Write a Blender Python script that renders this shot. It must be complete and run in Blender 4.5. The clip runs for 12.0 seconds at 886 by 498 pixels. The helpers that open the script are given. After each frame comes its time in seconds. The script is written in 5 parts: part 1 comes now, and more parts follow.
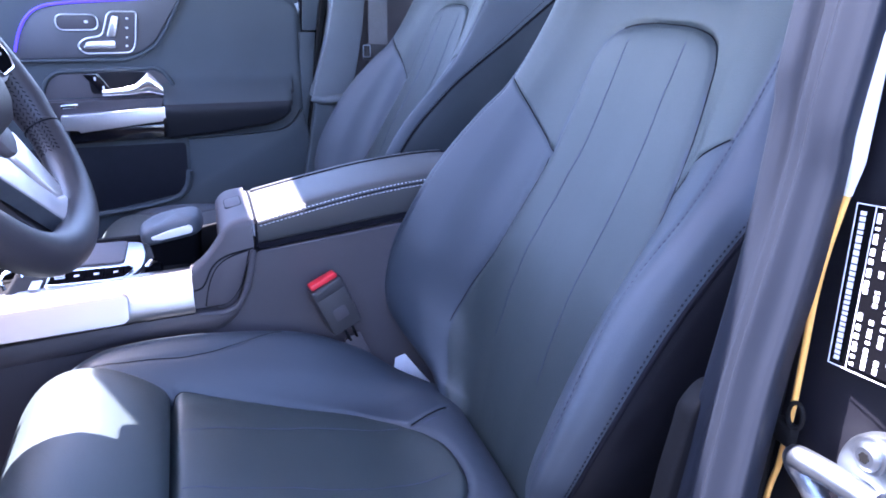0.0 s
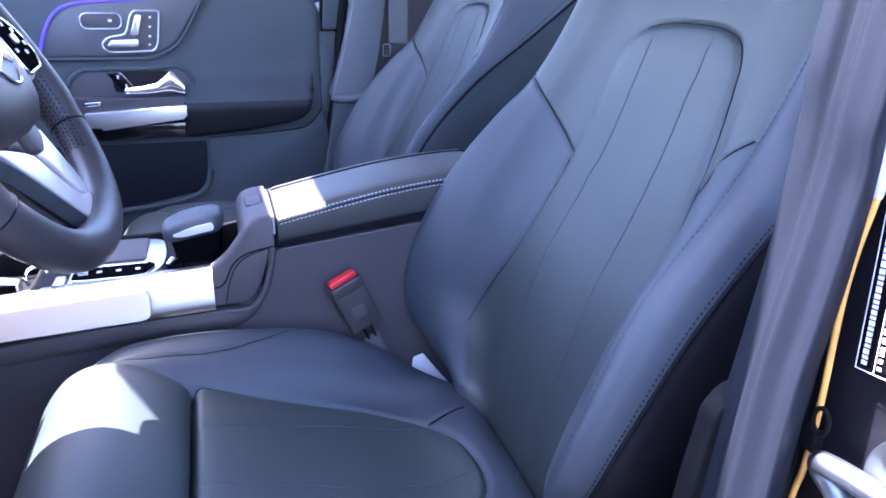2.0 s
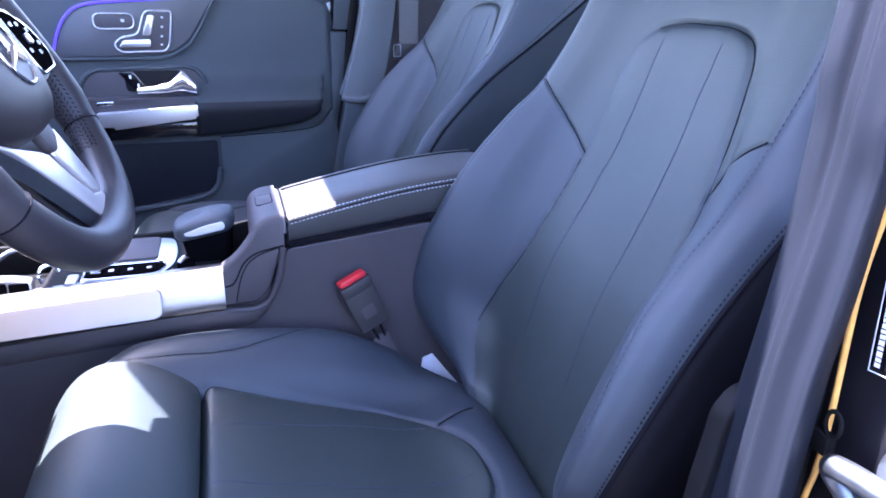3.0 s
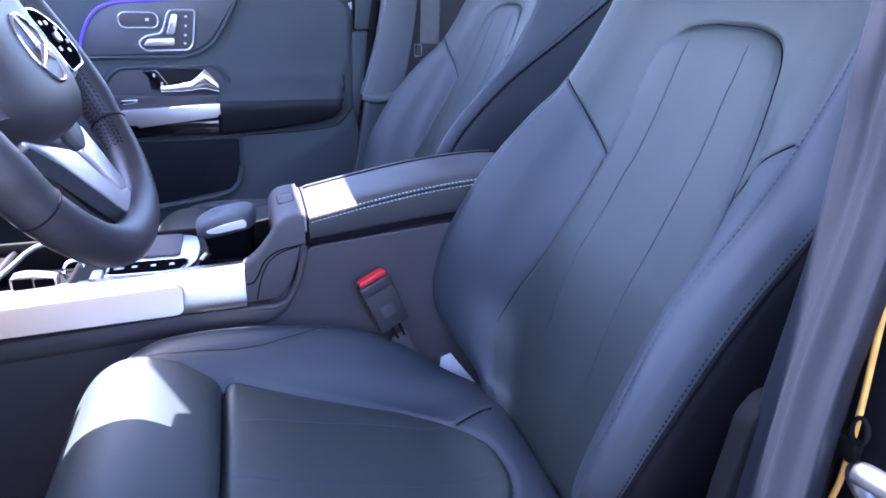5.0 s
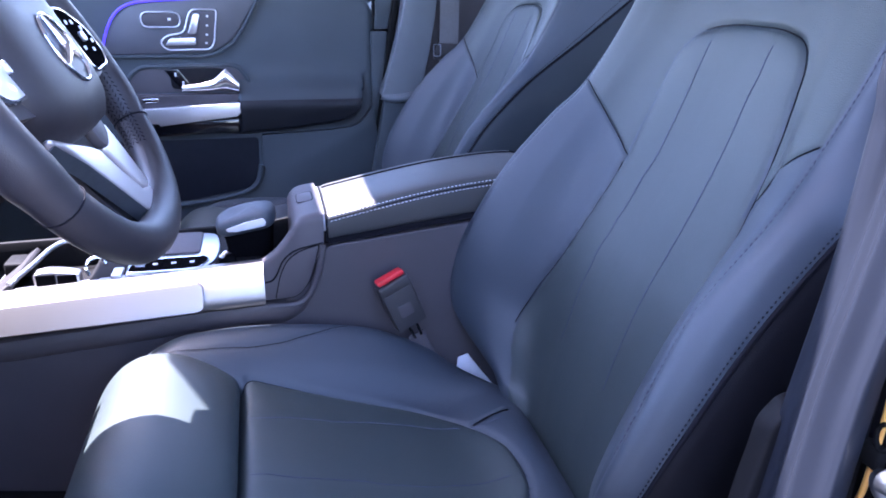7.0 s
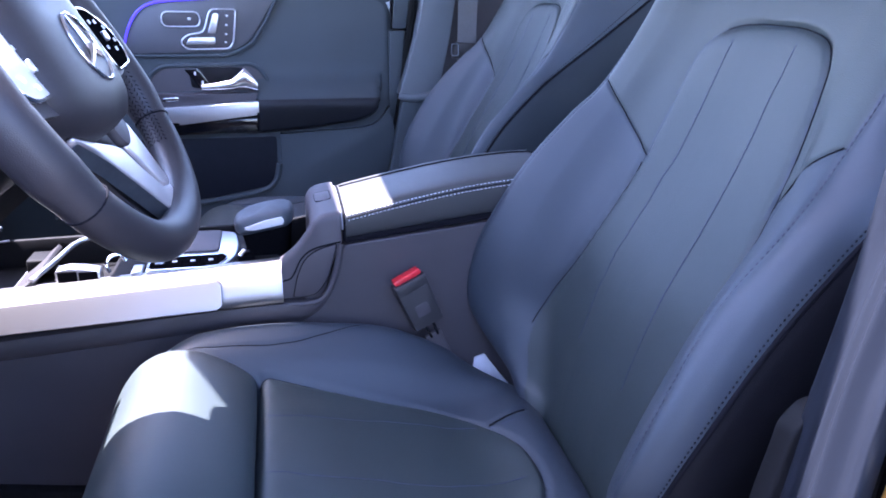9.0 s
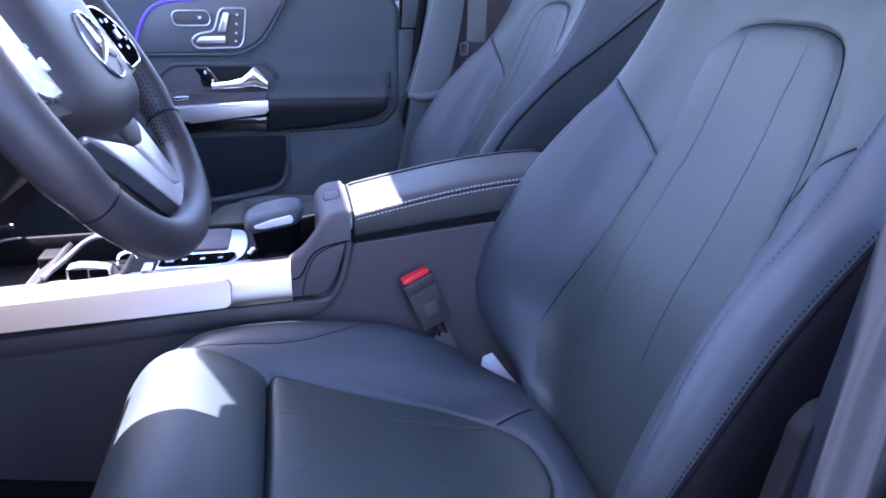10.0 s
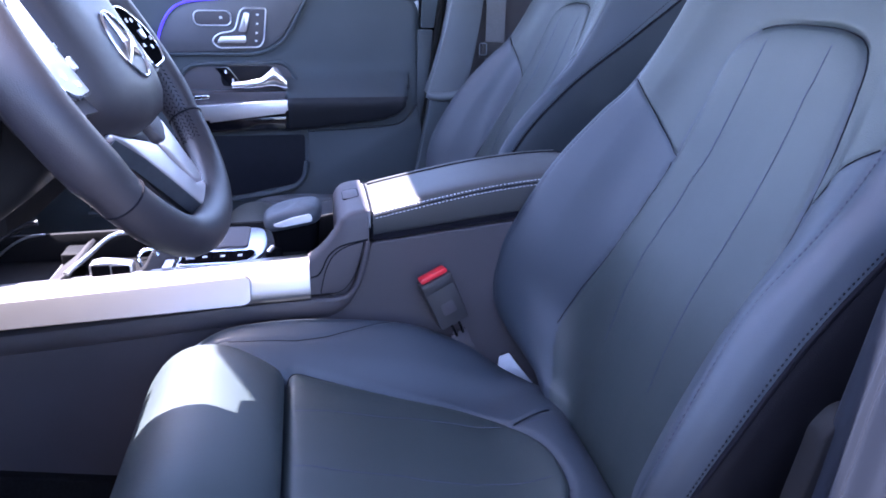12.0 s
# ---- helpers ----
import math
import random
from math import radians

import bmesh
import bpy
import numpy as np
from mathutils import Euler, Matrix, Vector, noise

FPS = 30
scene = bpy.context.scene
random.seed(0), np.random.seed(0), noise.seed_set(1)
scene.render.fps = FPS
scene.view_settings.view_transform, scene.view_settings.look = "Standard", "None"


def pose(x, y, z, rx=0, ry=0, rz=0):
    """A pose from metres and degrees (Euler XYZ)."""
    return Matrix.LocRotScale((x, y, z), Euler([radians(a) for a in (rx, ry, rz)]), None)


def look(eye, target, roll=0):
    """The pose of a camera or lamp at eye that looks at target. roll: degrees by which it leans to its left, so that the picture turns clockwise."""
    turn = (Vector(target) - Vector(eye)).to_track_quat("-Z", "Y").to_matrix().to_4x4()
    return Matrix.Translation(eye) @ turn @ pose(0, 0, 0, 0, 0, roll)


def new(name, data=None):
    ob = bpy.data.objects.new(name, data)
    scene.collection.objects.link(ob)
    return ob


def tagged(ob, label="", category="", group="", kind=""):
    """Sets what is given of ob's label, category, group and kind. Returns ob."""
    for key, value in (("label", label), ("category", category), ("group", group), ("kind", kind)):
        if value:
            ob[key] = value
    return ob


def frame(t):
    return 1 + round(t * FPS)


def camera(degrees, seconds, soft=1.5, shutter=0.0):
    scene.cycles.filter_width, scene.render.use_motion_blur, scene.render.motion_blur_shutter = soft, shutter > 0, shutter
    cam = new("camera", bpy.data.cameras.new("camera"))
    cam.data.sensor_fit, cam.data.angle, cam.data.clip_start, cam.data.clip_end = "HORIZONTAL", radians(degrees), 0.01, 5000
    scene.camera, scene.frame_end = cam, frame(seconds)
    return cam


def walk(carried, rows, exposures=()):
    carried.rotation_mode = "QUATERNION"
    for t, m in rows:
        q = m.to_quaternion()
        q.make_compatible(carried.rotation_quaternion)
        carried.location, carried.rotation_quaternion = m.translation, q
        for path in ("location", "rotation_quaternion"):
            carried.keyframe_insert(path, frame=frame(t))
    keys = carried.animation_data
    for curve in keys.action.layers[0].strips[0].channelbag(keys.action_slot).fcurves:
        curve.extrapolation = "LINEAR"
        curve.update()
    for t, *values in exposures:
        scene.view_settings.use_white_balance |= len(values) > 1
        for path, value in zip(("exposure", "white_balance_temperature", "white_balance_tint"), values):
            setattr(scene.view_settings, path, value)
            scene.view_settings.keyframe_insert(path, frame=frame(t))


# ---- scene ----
cam = camera(64.1, 12.0, soft=1.8)
PATH = [
    (0, (-0.061, -1.026, 1.068), (0.567, 0.733, 0.351), 1.1),
    (0.5, (-0.062, -1.026, 1.069), (0.555, 0.736, 0.351), 1.1),
    (1, (-0.062, -1.025, 1.069), (0.544, 0.74, 0.35), 1.1),
    (1.5, (-0.063, -1.025, 1.068), (0.532, 0.744, 0.351), 1.1),
    (2, (-0.064, -1.024, 1.068), (0.519, 0.748, 0.349), 1.1),
    (2.5, (-0.065, -1.024, 1.068), (0.506, 0.753, 0.35), 1.1),
    (3, (-0.065, -1.024, 1.068), (0.494, 0.757, 0.349), 1.1),
    (5, (-0.069, -1.023, 1.068), (0.444, 0.771, 0.348), 1.2),
    (5.5, (-0.069, -1.023, 1.068), (0.432, 0.775, 0.348), 1.2),
    (6, (-0.07, -1.023, 1.068), (0.42, 0.778, 0.348), 1.2),
    (6.5, (-0.07, -1.022, 1.068), (0.409, 0.781, 0.347), 1.2),
    (7, (-0.071, -1.022, 1.068), (0.397, 0.784, 0.347), 1.2),
    (9, (-0.073, -1.021, 1.068), (0.352, 0.794, 0.345), 1.1),
    (9.5, (-0.074, -1.021, 1.067), (0.341, 0.797, 0.344), 1.1),
    (10, (-0.074, -1.021, 1.068), (0.329, 0.799, 0.342), 1.1),
    (10.5, (-0.075, -1.022, 1.067), (0.317, 0.8, 0.342), 1.1),
    (11, (-0.075, -1.023, 1.069), (0.305, 0.802, 0.342), 1.1),
    (11.5, (-0.076, -1.022, 1.069), (0.293, 0.804, 0.342), 1.1),
    (12, (-0.077, -1.023, 1.068), (0.282, 0.806, 0.342), 1.1),
]
walk(cam, [(t, look(eye, target, roll)) for t, eye, target, roll in PATH], [(0, 3.90, 5740, 30), (3, 3.78, 5740, 30), (6, 3.65, 5740, 30), (12, 3.59, 5780, 30)])

# ---- light ----
world = bpy.data.worlds.new("sky")
scene.world = world
world.use_nodes = True
wn = world.node_tree.nodes
sky = wn.new("ShaderNodeTexSky")
sky.sky_type, sky.sun_disc = "NISHITA", False
SUN_TRAVEL = Vector((0.42, -0.13, -1.0)).normalized()
sky.sun_elevation = math.asin(-SUN_TRAVEL.z)
sky.sun_rotation = math.atan2(-SUN_TRAVEL.x, -SUN_TRAVEL.y)
world.node_tree.links.new(sky.outputs["Color"], wn["Background"].inputs["Color"])
wn["Background"].inputs["Strength"].default_value = 0.15
sun = new("sun", bpy.data.lights.new("sun", "SUN"))
sun.data.energy, sun.data.angle, sun.data.color = 5.0, radians(0.5), (1.0, 0.96, 0.9)
sun.matrix_world = look((0, 0, 6), Vector((0, 0, 6)) + SUN_TRAVEL)


# ---- materials ----
def mat(name, color, rough=0.5, metal=0.0, vary=0.15, scale=18.0, bump=0.0, bump_scale=900.0, grain="noise", coat=0.0, emit=0.0, spec=0.5, rvar=0.07):
    m = bpy.data.materials.new(name)
    m.use_nodes = True
    nt = m.node_tree
    b = nt.nodes["Principled BSDF"]
    b.inputs["Roughness"].default_value = rough
    b.inputs["Metallic"].default_value = metal
    b.inputs["Coat Weight"].default_value = coat
    b.inputs["Specular IOR Level"].default_value = spec
    tc = nt.nodes.new("ShaderNodeTexCoord")
    n1 = nt.nodes.new("ShaderNodeTexNoise")
    n1.inputs["Scale"].default_value, n1.inputs["Detail"].default_value = scale, 6.0
    nt.links.new(tc.outputs["Object"], n1.inputs["Vector"])
    ramp = nt.nodes.new("ShaderNodeMapRange")
    ramp.inputs["From Min"].default_value, ramp.inputs["From Max"].default_value = 0.3, 0.7
    ramp.inputs["To Min"].default_value, ramp.inputs["To Max"].default_value = 1.0 - vary, 1.0 + vary
    nt.links.new(n1.outputs["Fac"], ramp.inputs["Value"])
    mul = nt.nodes.new("ShaderNodeVectorMath")
    mul.operation = "SCALE"
    mul.inputs[0].default_value = color
    nt.links.new(ramp.outputs["Result"], mul.inputs["Scale"])
    nt.links.new(mul.outputs["Vector"], b.inputs["Base Color"])
    rr = nt.nodes.new("ShaderNodeMapRange")
    rr.inputs["To Min"].default_value, rr.inputs["To Max"].default_value = max(rough - rvar, 0.02), min(rough + rvar, 1)
    nt.links.new(n1.outputs["Fac"], rr.inputs["Value"])
    nt.links.new(rr.outputs["Result"], b.inputs["Roughness"])
    if bump:
        if grain == "cells":
            g = nt.nodes.new("ShaderNodeTexVoronoi")
            g.feature = "DISTANCE_TO_EDGE"
            g.inputs["Scale"].default_value = bump_scale
            out = g.outputs["Distance"]
        else:
            g = nt.nodes.new("ShaderNodeTexNoise")
            g.inputs["Scale"].default_value, g.inputs["Detail"].default_value = bump_scale, 4.0
            out = g.outputs["Fac"]
        nt.links.new(tc.outputs["Object"], g.inputs["Vector"])
        bp = nt.nodes.new("ShaderNodeBump")
        bp.inputs["Strength"].default_value, bp.inputs["Distance"].default_value = bump, 0.0006
        nt.links.new(out, bp.inputs["Height"])
        nt.links.new(bp.outputs["Normal"], b.inputs["Normal"])
    if emit:
        b.inputs["Emission Color"].default_value = (*color, 1)
        b.inputs["Emission Strength"].default_value = emit
    return m


LEATHER_SPEC = 0.75
LEATHER = mat("black_leather", (0.0235, 0.0340, 0.0350), 0.55, vary=0.06, scale=9, bump=0.55, bump_scale=520, grain="cells", spec=0.68)
LEATHER_FINE = mat("smooth_black_leather", (0.0226, 0.0332, 0.0465), 0.60, vary=0.06, scale=9, bump=0.25, bump_scale=700, grain="cells", spec=LEATHER_SPEC)

ARMREST = mat("armrest_leather", (0.040, 0.041, 0.041), 0.50, vary=0.05, scale=9, bump=0.25, bump_scale=700, grain="cells", spec=0.6)
# one side cover twice: near seat darkened for shade, far seat lightened for light
SIDE_SHADED = mat("side_cover_shaded", (0.005, 0.005, 0.007), 0.6, vary=0.1, scale=7, bump=0.3, bump_scale=600, grain="cells", spec=0.18)
SIDE_LIT = mat("side_cover_lit", (0.013, 0.019, 0.024), 0.6, vary=0.06, scale=9, bump=0.3, bump_scale=600, grain="cells", spec=0.4)
SEAM = mat("seam_shadow_thread", (0.006, 0.006, 0.009), 0.8, vary=0.1, spec=0.1)
THREAD = mat("pale_thread", (0.55, 0.56, 0.62), 0.7, vary=0.1, scale=300)
THREAD_MID = mat("grey_blue_thread", (0.045, 0.050, 0.10), 0.7, vary=0.1, scale=300)
THREAD_DARK = mat("dark_thread", (0.03, 0.03, 0.05), 0.8, vary=0.1, scale=300)
PLASTIC = mat("black_soft_plastic", (0.058, 0.051, 0.057), 0.55, vary=0.08, scale=12, bump=0.25, bump_scale=1100)
PLASTIC_HARD = mat("black_grained_plastic", (0.030, 0.028, 0.030), 0.5, vary=0.08, scale=12, bump=0.4, bump_scale=900)
DOOR_SKIN = mat("black_door_skin", (0.050, 0.062, 0.070), 0.55, vary=0.08, scale=8, bump=0.3, bump_scale=650, grain="cells", spec=0.35)
DOOR_TRIM = mat("grey_door_inlay", (0.085, 0.085, 0.095), 0.42, vary=0.05, scale=30, bump=0.1, bump_scale=1500)
# pillar trim on the near side, kept dim in colour
PILLAR_DIM = mat("grey_pillar_plastic", (0.0080, 0.0106, 0.0172), 0.60, vary=0.03, scale=5, bump=0.10, bump_scale=1600, spec=0.23, rvar=0.02)
GLOSS = mat("gloss_black", (0.006, 0.006, 0.008), 0.12, vary=0.1, coat=0.5)
PAINT = mat("black_car_paint", (0.008, 0.008, 0.010), 0.15, vary=0.1, coat=1.0)
SILVER = mat("brushed_aluminium", (0.31, 0.293, 0.287), 0.38, metal=1.0, vary=0.004, scale=60, bump=0.05, bump_scale=1400, rvar=0.01)
SATIN = mat("satin_silver", (0.74, 0.74, 0.77), 0.36, metal=1.0, vary=0.01, scale=60, rvar=0.01)
CHROME = mat("chrome", (0.86, 0.86, 0.88), 0.14, metal=1.0, vary=0.02, scale=40)
STEEL = mat("zinc_steel", (0.30, 0.33, 0.37), 0.42, metal=1.0, vary=0.1, scale=80, bump=0.15, bump_scale=500)
RED = mat("red_plastic", (0.62, 0.02, 0.03), 0.4, vary=0.05)
CARPET = mat("black_carpet", (0.008, 0.008, 0.009), 0.95, vary=0.3, scale=250, bump=1.0, bump_scale=700, spec=0.1)
WHEEL = mat("steering_wheel_leather", (0.025, 0.022, 0.026), 0.46, vary=0.08, scale=9, bump=0.3, bump_scale=700, grain="cells", spec=0.55)
# same trim on the far side, lightened in colour for the light there
FAR_PILLAR_LIT = mat("pillar_plastic_lit", (0.115, 0.130, 0.142), 0.45, vary=0.06, scale=10, bump=0.2, bump_scale=1000)
WEBBING = mat("grey_belt_webbing", (0.13, 0.13, 0.135), 0.7, vary=0.12, scale=400, bump=0.6, bump_scale=900)
RUBBER = mat("black_rubber", (0.005, 0.005, 0.005), 0.8, vary=0.15, scale=60, spec=0.15)
# orange stands for sunlit ground mirrored in the flange
FLANGE_REFLECTION = mat("flange_warm_reflection", (0.80, 0.42, 0.10), 0.35, metal=0.0, vary=0.1, scale=40)
LABEL_WHITE = mat("printed_white", (0.75, 0.76, 0.80), 0.5, vary=0.05, scale=90)
LABEL_BLACK = mat("label_black", (0.008, 0.008, 0.011), 0.4, vary=0.1, spec=0.2)
AMBIENT = mat("violet_light_strip", (0.10, 0.06, 1.0), 0.4, vary=0.0, emit=0.10)
DASH = mat("black_dash_skin", (0.005, 0.005, 0.006), 0.7, vary=0.1, scale=12, bump=0.3, bump_scale=900, spec=0.2)
HEADLINER = mat("pale_grey_headliner", (0.70, 0.70, 0.71), 0.9, vary=0.08, scale=40, bump=0.5, bump_scale=900)
ASPHALT = mat("asphalt", (0.05, 0.05, 0.052), 0.9, vary=0.3, scale=6, bump=0.8, bump_scale=120)
GLASS = mat("clear_glass", (0.9, 0.95, 0.93), 0.03, vary=0.0, rvar=0.0)
GLASS.node_tree.nodes["Principled BSDF"].inputs["Transmission Weight"].default_value = 1.0
ARM_SHADE = mat("armrest_face_shade", (0.010, 0.011, 0.015), 0.5, vary=0.06, scale=9, bump=0.25, bump_scale=700, grain="cells", spec=0.35)
POCKET = mat("navy_black_pocket_plate", (0.014, 0.015, 0.021), 0.75, vary=0.12, scale=60, bump=0.4, bump_scale=800, spec=0.25)
PANEL_BLACK = mat("black_switch_panel", (0.004, 0.004, 0.005), 0.6, vary=0.1, spec=0.0)
SPOKE_SILVER = mat("spoke_satin_silver", (0.74, 0.69, 0.70), 0.34, metal=0.85, vary=0.01, scale=60, rvar=0.01)
# silver band; also sunlight put into the left switch panel and upper flange
SILVER_AND_SUNLIT = mat("pale_silver_and_sunlit", (0.62, 0.62, 0.64), 0.4, vary=0.03, scale=60)
PRINT = mat("white_symbol_print", (0.7, 0.7, 0.72), 0.5, vary=0.0)

# ---- mesh helpers ----
ORIGIN = {}


def thing(name, at, label, category, group="", kind=""):
    ob = new(name)
    ob.location = at
    ob.empty_display_size = 0.05
    ORIGIN[ob] = Vector(at)
    return tagged(ob, label, category, group, kind)


def part(name, data, material, parent=None, label="", smooth=True, kind=""):
    """One mesh object from (verts, faces) or a bmesh, in world metres, under its thing or part."""
    me = bpy.data.meshes.new(name)
    if isinstance(data, bmesh.types.BMesh):
        data.to_mesh(me)
        data.free()
    else:
        me.from_pydata([tuple(v) for v in data[0]], [], [tuple(f) for f in data[1]])
    me.materials.append(material)
    ob = new(name, me)
    org = ORIGIN.get(parent, Vector((0, 0, 0)))
    if parent is not None:
        ob.parent = parent
        ORIGIN[ob] = org
        me.transform(Matrix.Translation(-org))
    if smooth:
        me.shade_smooth()
        me.set_sharp_from_angle(angle=radians(42))
    me.update()
    return tagged(ob, label, "", "", kind)


def catmull(pts, n):
    """n points along a smooth curve through pts."""
    p = np.array(pts, float)
    k = len(p)
    ext = np.vstack([2 * p[0] - p[1], p, 2 * p[-1] - p[-2]])
    out = []
    for t in np.linspace(0, k - 1, n):
        i = min(int(t), k - 2)
        f = t - i
        a, b, c, d = ext[i], ext[i + 1], ext[i + 2], ext[i + 3]
        out.append(0.5 * (2 * b + (c - a) * f + (2 * a - 5 * b + 4 * c - d) * f * f + (3 * b - a - 3 * c + d) * f ** 3))
    return np.array(out)


def grid(P, mask=None):
    """Quads over an array of points (rows, columns, 3); mask (rows-1, columns-1) says which to keep."""
    r, c, _ = P.shape
    idx = np.arange(r * c).reshape(r, c)
    q = np.stack([idx[:-1, :-1], idx[:-1, 1:], idx[1:, 1:], idx[1:, :-1]], -1)
    q = q[mask] if mask is not None else q.reshape(-1, 4)
    used = np.unique(q)
    back = np.full(r * c, -1)
    back[used] = np.arange(len(used))
    return P.reshape(-1, 3)[used].tolist(), back[q].tolist()


def tube(path, r, sides=8, closed=False, flat=1.0, up=(0, 0, 1)):
    p = np.array(path, float)
    n = len(p)
    v, f = [], []
    for i in range(n):
        d = p[(i + 1) % n] - p[i - 1] if closed else p[min(i + 1, n - 1)] - p[max(i - 1, 0)]
        d = Vector(d).normalized()
        a = d.cross(Vector(up))
        a = a.normalized() if a.length > 1e-4 else Vector((1, 0, 0))
        b = d.cross(a).normalized()
        rr = r[i] if hasattr(r, "__len__") else r
        for k in range(sides):
            w = 2 * math.pi * k / sides
            v.append(Vector(p[i]) + a * (rr * math.cos(w)) + b * (rr * flat * math.sin(w)))
    for i in range(n if closed else n - 1):
        for k in range(sides):
            j, l = (i + 1) % n, (k + 1) % sides
            f.append((i * sides + k, i * sides + l, j * sides + l, j * sides + k))
    if not closed:
        f.append(tuple(range(sides)))
        f.append(tuple(range((n - 1) * sides, n * sides))[::-1])
    return v, f


def loft(sections, caps=True):
    """Skin over closed sections of equal length."""
    n = len(sections[0])
    v = [Vector(p) for s in sections for p in s]
    f = []
    for i in range(len(sections) - 1):
        for k in range(n):
            l = (k + 1) % n
            f.append((i * n + k, i * n + l, (i + 1) * n + l, (i + 1) * n + k))
    if caps:
        f.append(tuple(range(n))[::-1])
        f.append(tuple(range((len(sections) - 1) * n, len(sections) * n)))
    return v, f


def bevelled(bm, r, seg=3, angle=30):
    if r > 0:
        e = [x for x in bm.edges if len(x.link_faces) == 2 and x.calc_face_angle(0) > radians(angle)]
        bmesh.ops.bevel(bm, geom=e, offset=r, segments=seg, profile=0.5, affect="EDGES", clamp_overlap=True)
    return bm


def box(lo, hi, r=0.004, seg=3, m=None):
    bm = bmesh.new()
    bmesh.ops.create_cube(bm, size=1)
    lo, hi = Vector(lo), Vector(hi)
    for v in bm.verts:
        v.co = Vector([lo[i] + (v.co[i] + 0.5) * (hi[i] - lo[i]) for i in range(3)])
    bevelled(bm, r, seg)
    if m is not None:
        bm.transform(m)
    return bm


def prism(outline, o, ex, ey, ez, depth, r=0.002, seg=2):
    """An outline (2D) in the frame o, ex, ey, pushed along ez by depth, with rounded edges."""
    o, ex, ey, ez = Vector(o), Vector(ex), Vector(ey), Vector(ez)
    bm = bmesh.new()
    a = [bm.verts.new(o + ex * p[0] + ey * p[1]) for p in outline]
    b = [bm.verts.new(o + ex * p[0] + ey * p[1] + ez * depth) for p in outline]
    n = len(a)
    bm.faces.new(a[::-1])
    bm.faces.new(b)
    for i in range(n):
        bm.faces.new((a[i], a[(i + 1) % n], b[(i + 1) % n], b[i]))
    bmesh.ops.recalc_face_normals(bm, faces=bm.faces)
    return bevelled(bm, r, seg, 50)


def rounded(pts, r=0.01, seg=5):
    """A polygon with its corners rounded; r may be a list."""
    out, n = [], len(pts)
    for i in range(n):
        p, a, b = Vector(pts[i]), Vector(pts[i - 1]), Vector(pts[(i + 1) % n])
        rr = r[i] if hasattr(r, "__len__") else r
        u, v = (a - p), (b - p)
        t = min(rr, u.length * 0.49, v.length * 0.49)
        s, e = p + u.normalized() * t, p + v.normalized() * t
        for k in range(seg + 1):
            f = k / seg
            out.append(tuple(s * (1 - f) ** 2 + p * 2 * f * (1 - f) + e * f * f))
    return out


def frame_ring(outline, o, ex, ey, ez, r, closed=True):
    """A rounded bead along an outline."""
    o, ex, ey, ez = Vector(o), Vector(ex), Vector(ey), Vector(ez)
    return tube([o + ex * p[0] + ey * p[1] for p in outline], r, 8, closed, up=tuple(ez))


def dashes(path, length, gap, r, sides=5):
    """Stitches along a path: many short capsules."""
    p = np.array(path, float)
    seg = np.linalg.norm(np.diff(p, axis=0), axis=1)
    s = np.concatenate([[0], np.cumsum(seg)])
    at = lambda d: np.array([np.interp(d, s, p[:, k]) for k in range(3)])
    v, f, d = [], [], 0.0
    while d + length < s[-1]:
        a, b = tube([at(d), at(d + length * 0.25), at(d + length * 0.75), at(d + length)], [r * 0.5, r, r, r * 0.5], sides)
        f += [tuple(i + len(v) for i in q) for q in b]
        v += a
        d += length + gap
    return v, f


def seg_dist(U, V, line):
    """Distance of every (U, V) from a polyline."""
    best = np.full(U.shape, 9.0)
    for (x0, y0), (x1, y1) in zip(line[:-1], line[1:]):
        dx, dy = x1 - x0, y1 - y0
        t = np.clip(((U - x0) * dx + (V - y0) * dy) / max(dx * dx + dy * dy, 1e-12), 0, 1)
        best = np.minimum(best, np.hypot(U - x0 - t * dx, V - y0 - t * dy))
    return best


def inside(U, V, poly):
    c = np.zeros(U.shape, bool)
    n = len(poly)
    for i in range(n):
        (x0, y0), (x1, y1) = poly[i - 1], poly[i]
        if y0 == y1:
            continue
        c ^= ((y0 > V) != (y1 > V)) & (U < (x1 - x0) * (V - y0) / (y1 - y0) + x0)
    return c


def smooth_interp(x, xs, ys):
    """Monotone-looking smooth interpolation (smoothed linear)."""
    xs, ys = np.array(xs, float), np.array(ys, float)
    c = catmull(np.stack([xs, ys], 1), 200)
    o = np.argsort(c[:, 0])
    return np.interp(x, c[o, 0], c[o, 1])


# ---- seats ----
SEAT_Y = -0.37
LEAN_BACK, CUSHION_RISE = radians(23), radians(14)
BACK_O = Vector((0.231, SEAT_Y, 0.617))
BACK_W = Vector((math.sin(LEAN_BACK), 0, math.cos(LEAN_BACK)))
BACK_N = Vector((-math.cos(LEAN_BACK), 0, math.sin(LEAN_BACK)))
CUSH_O = Vector((0.20, SEAT_Y, 0.52))
CUSH_W = Vector((-math.cos(CUSHION_RISE), 0, math.sin(CUSHION_RISE)))
CUSH_N = Vector((math.sin(CUSHION_RISE), 0, math.cos(CUSHION_RISE)))
# backrest: heights along the back, and the fold, the sewn edge and the insert at each
BW = (-0.09, -0.062, -0.055, -0.047, -0.031, -0.005, 0.04, 0.10, 0.20, 0.285, 0.34, 0.43, 0.55, 0.64)
FOLD_U = (0.120, 0.146, 0.160, 0.177, 0.203, 0.229, 0.237, 0.233, 0.225, 0.219, 0.211, 0.202, 0.190, 0.150)
FOLD_N = (0.026, 0.034, 0.038, 0.044, 0.054, 0.066, 0.080, 0.085, 0.074, 0.049, 0.030, 0.021, 0.018, 0.000)
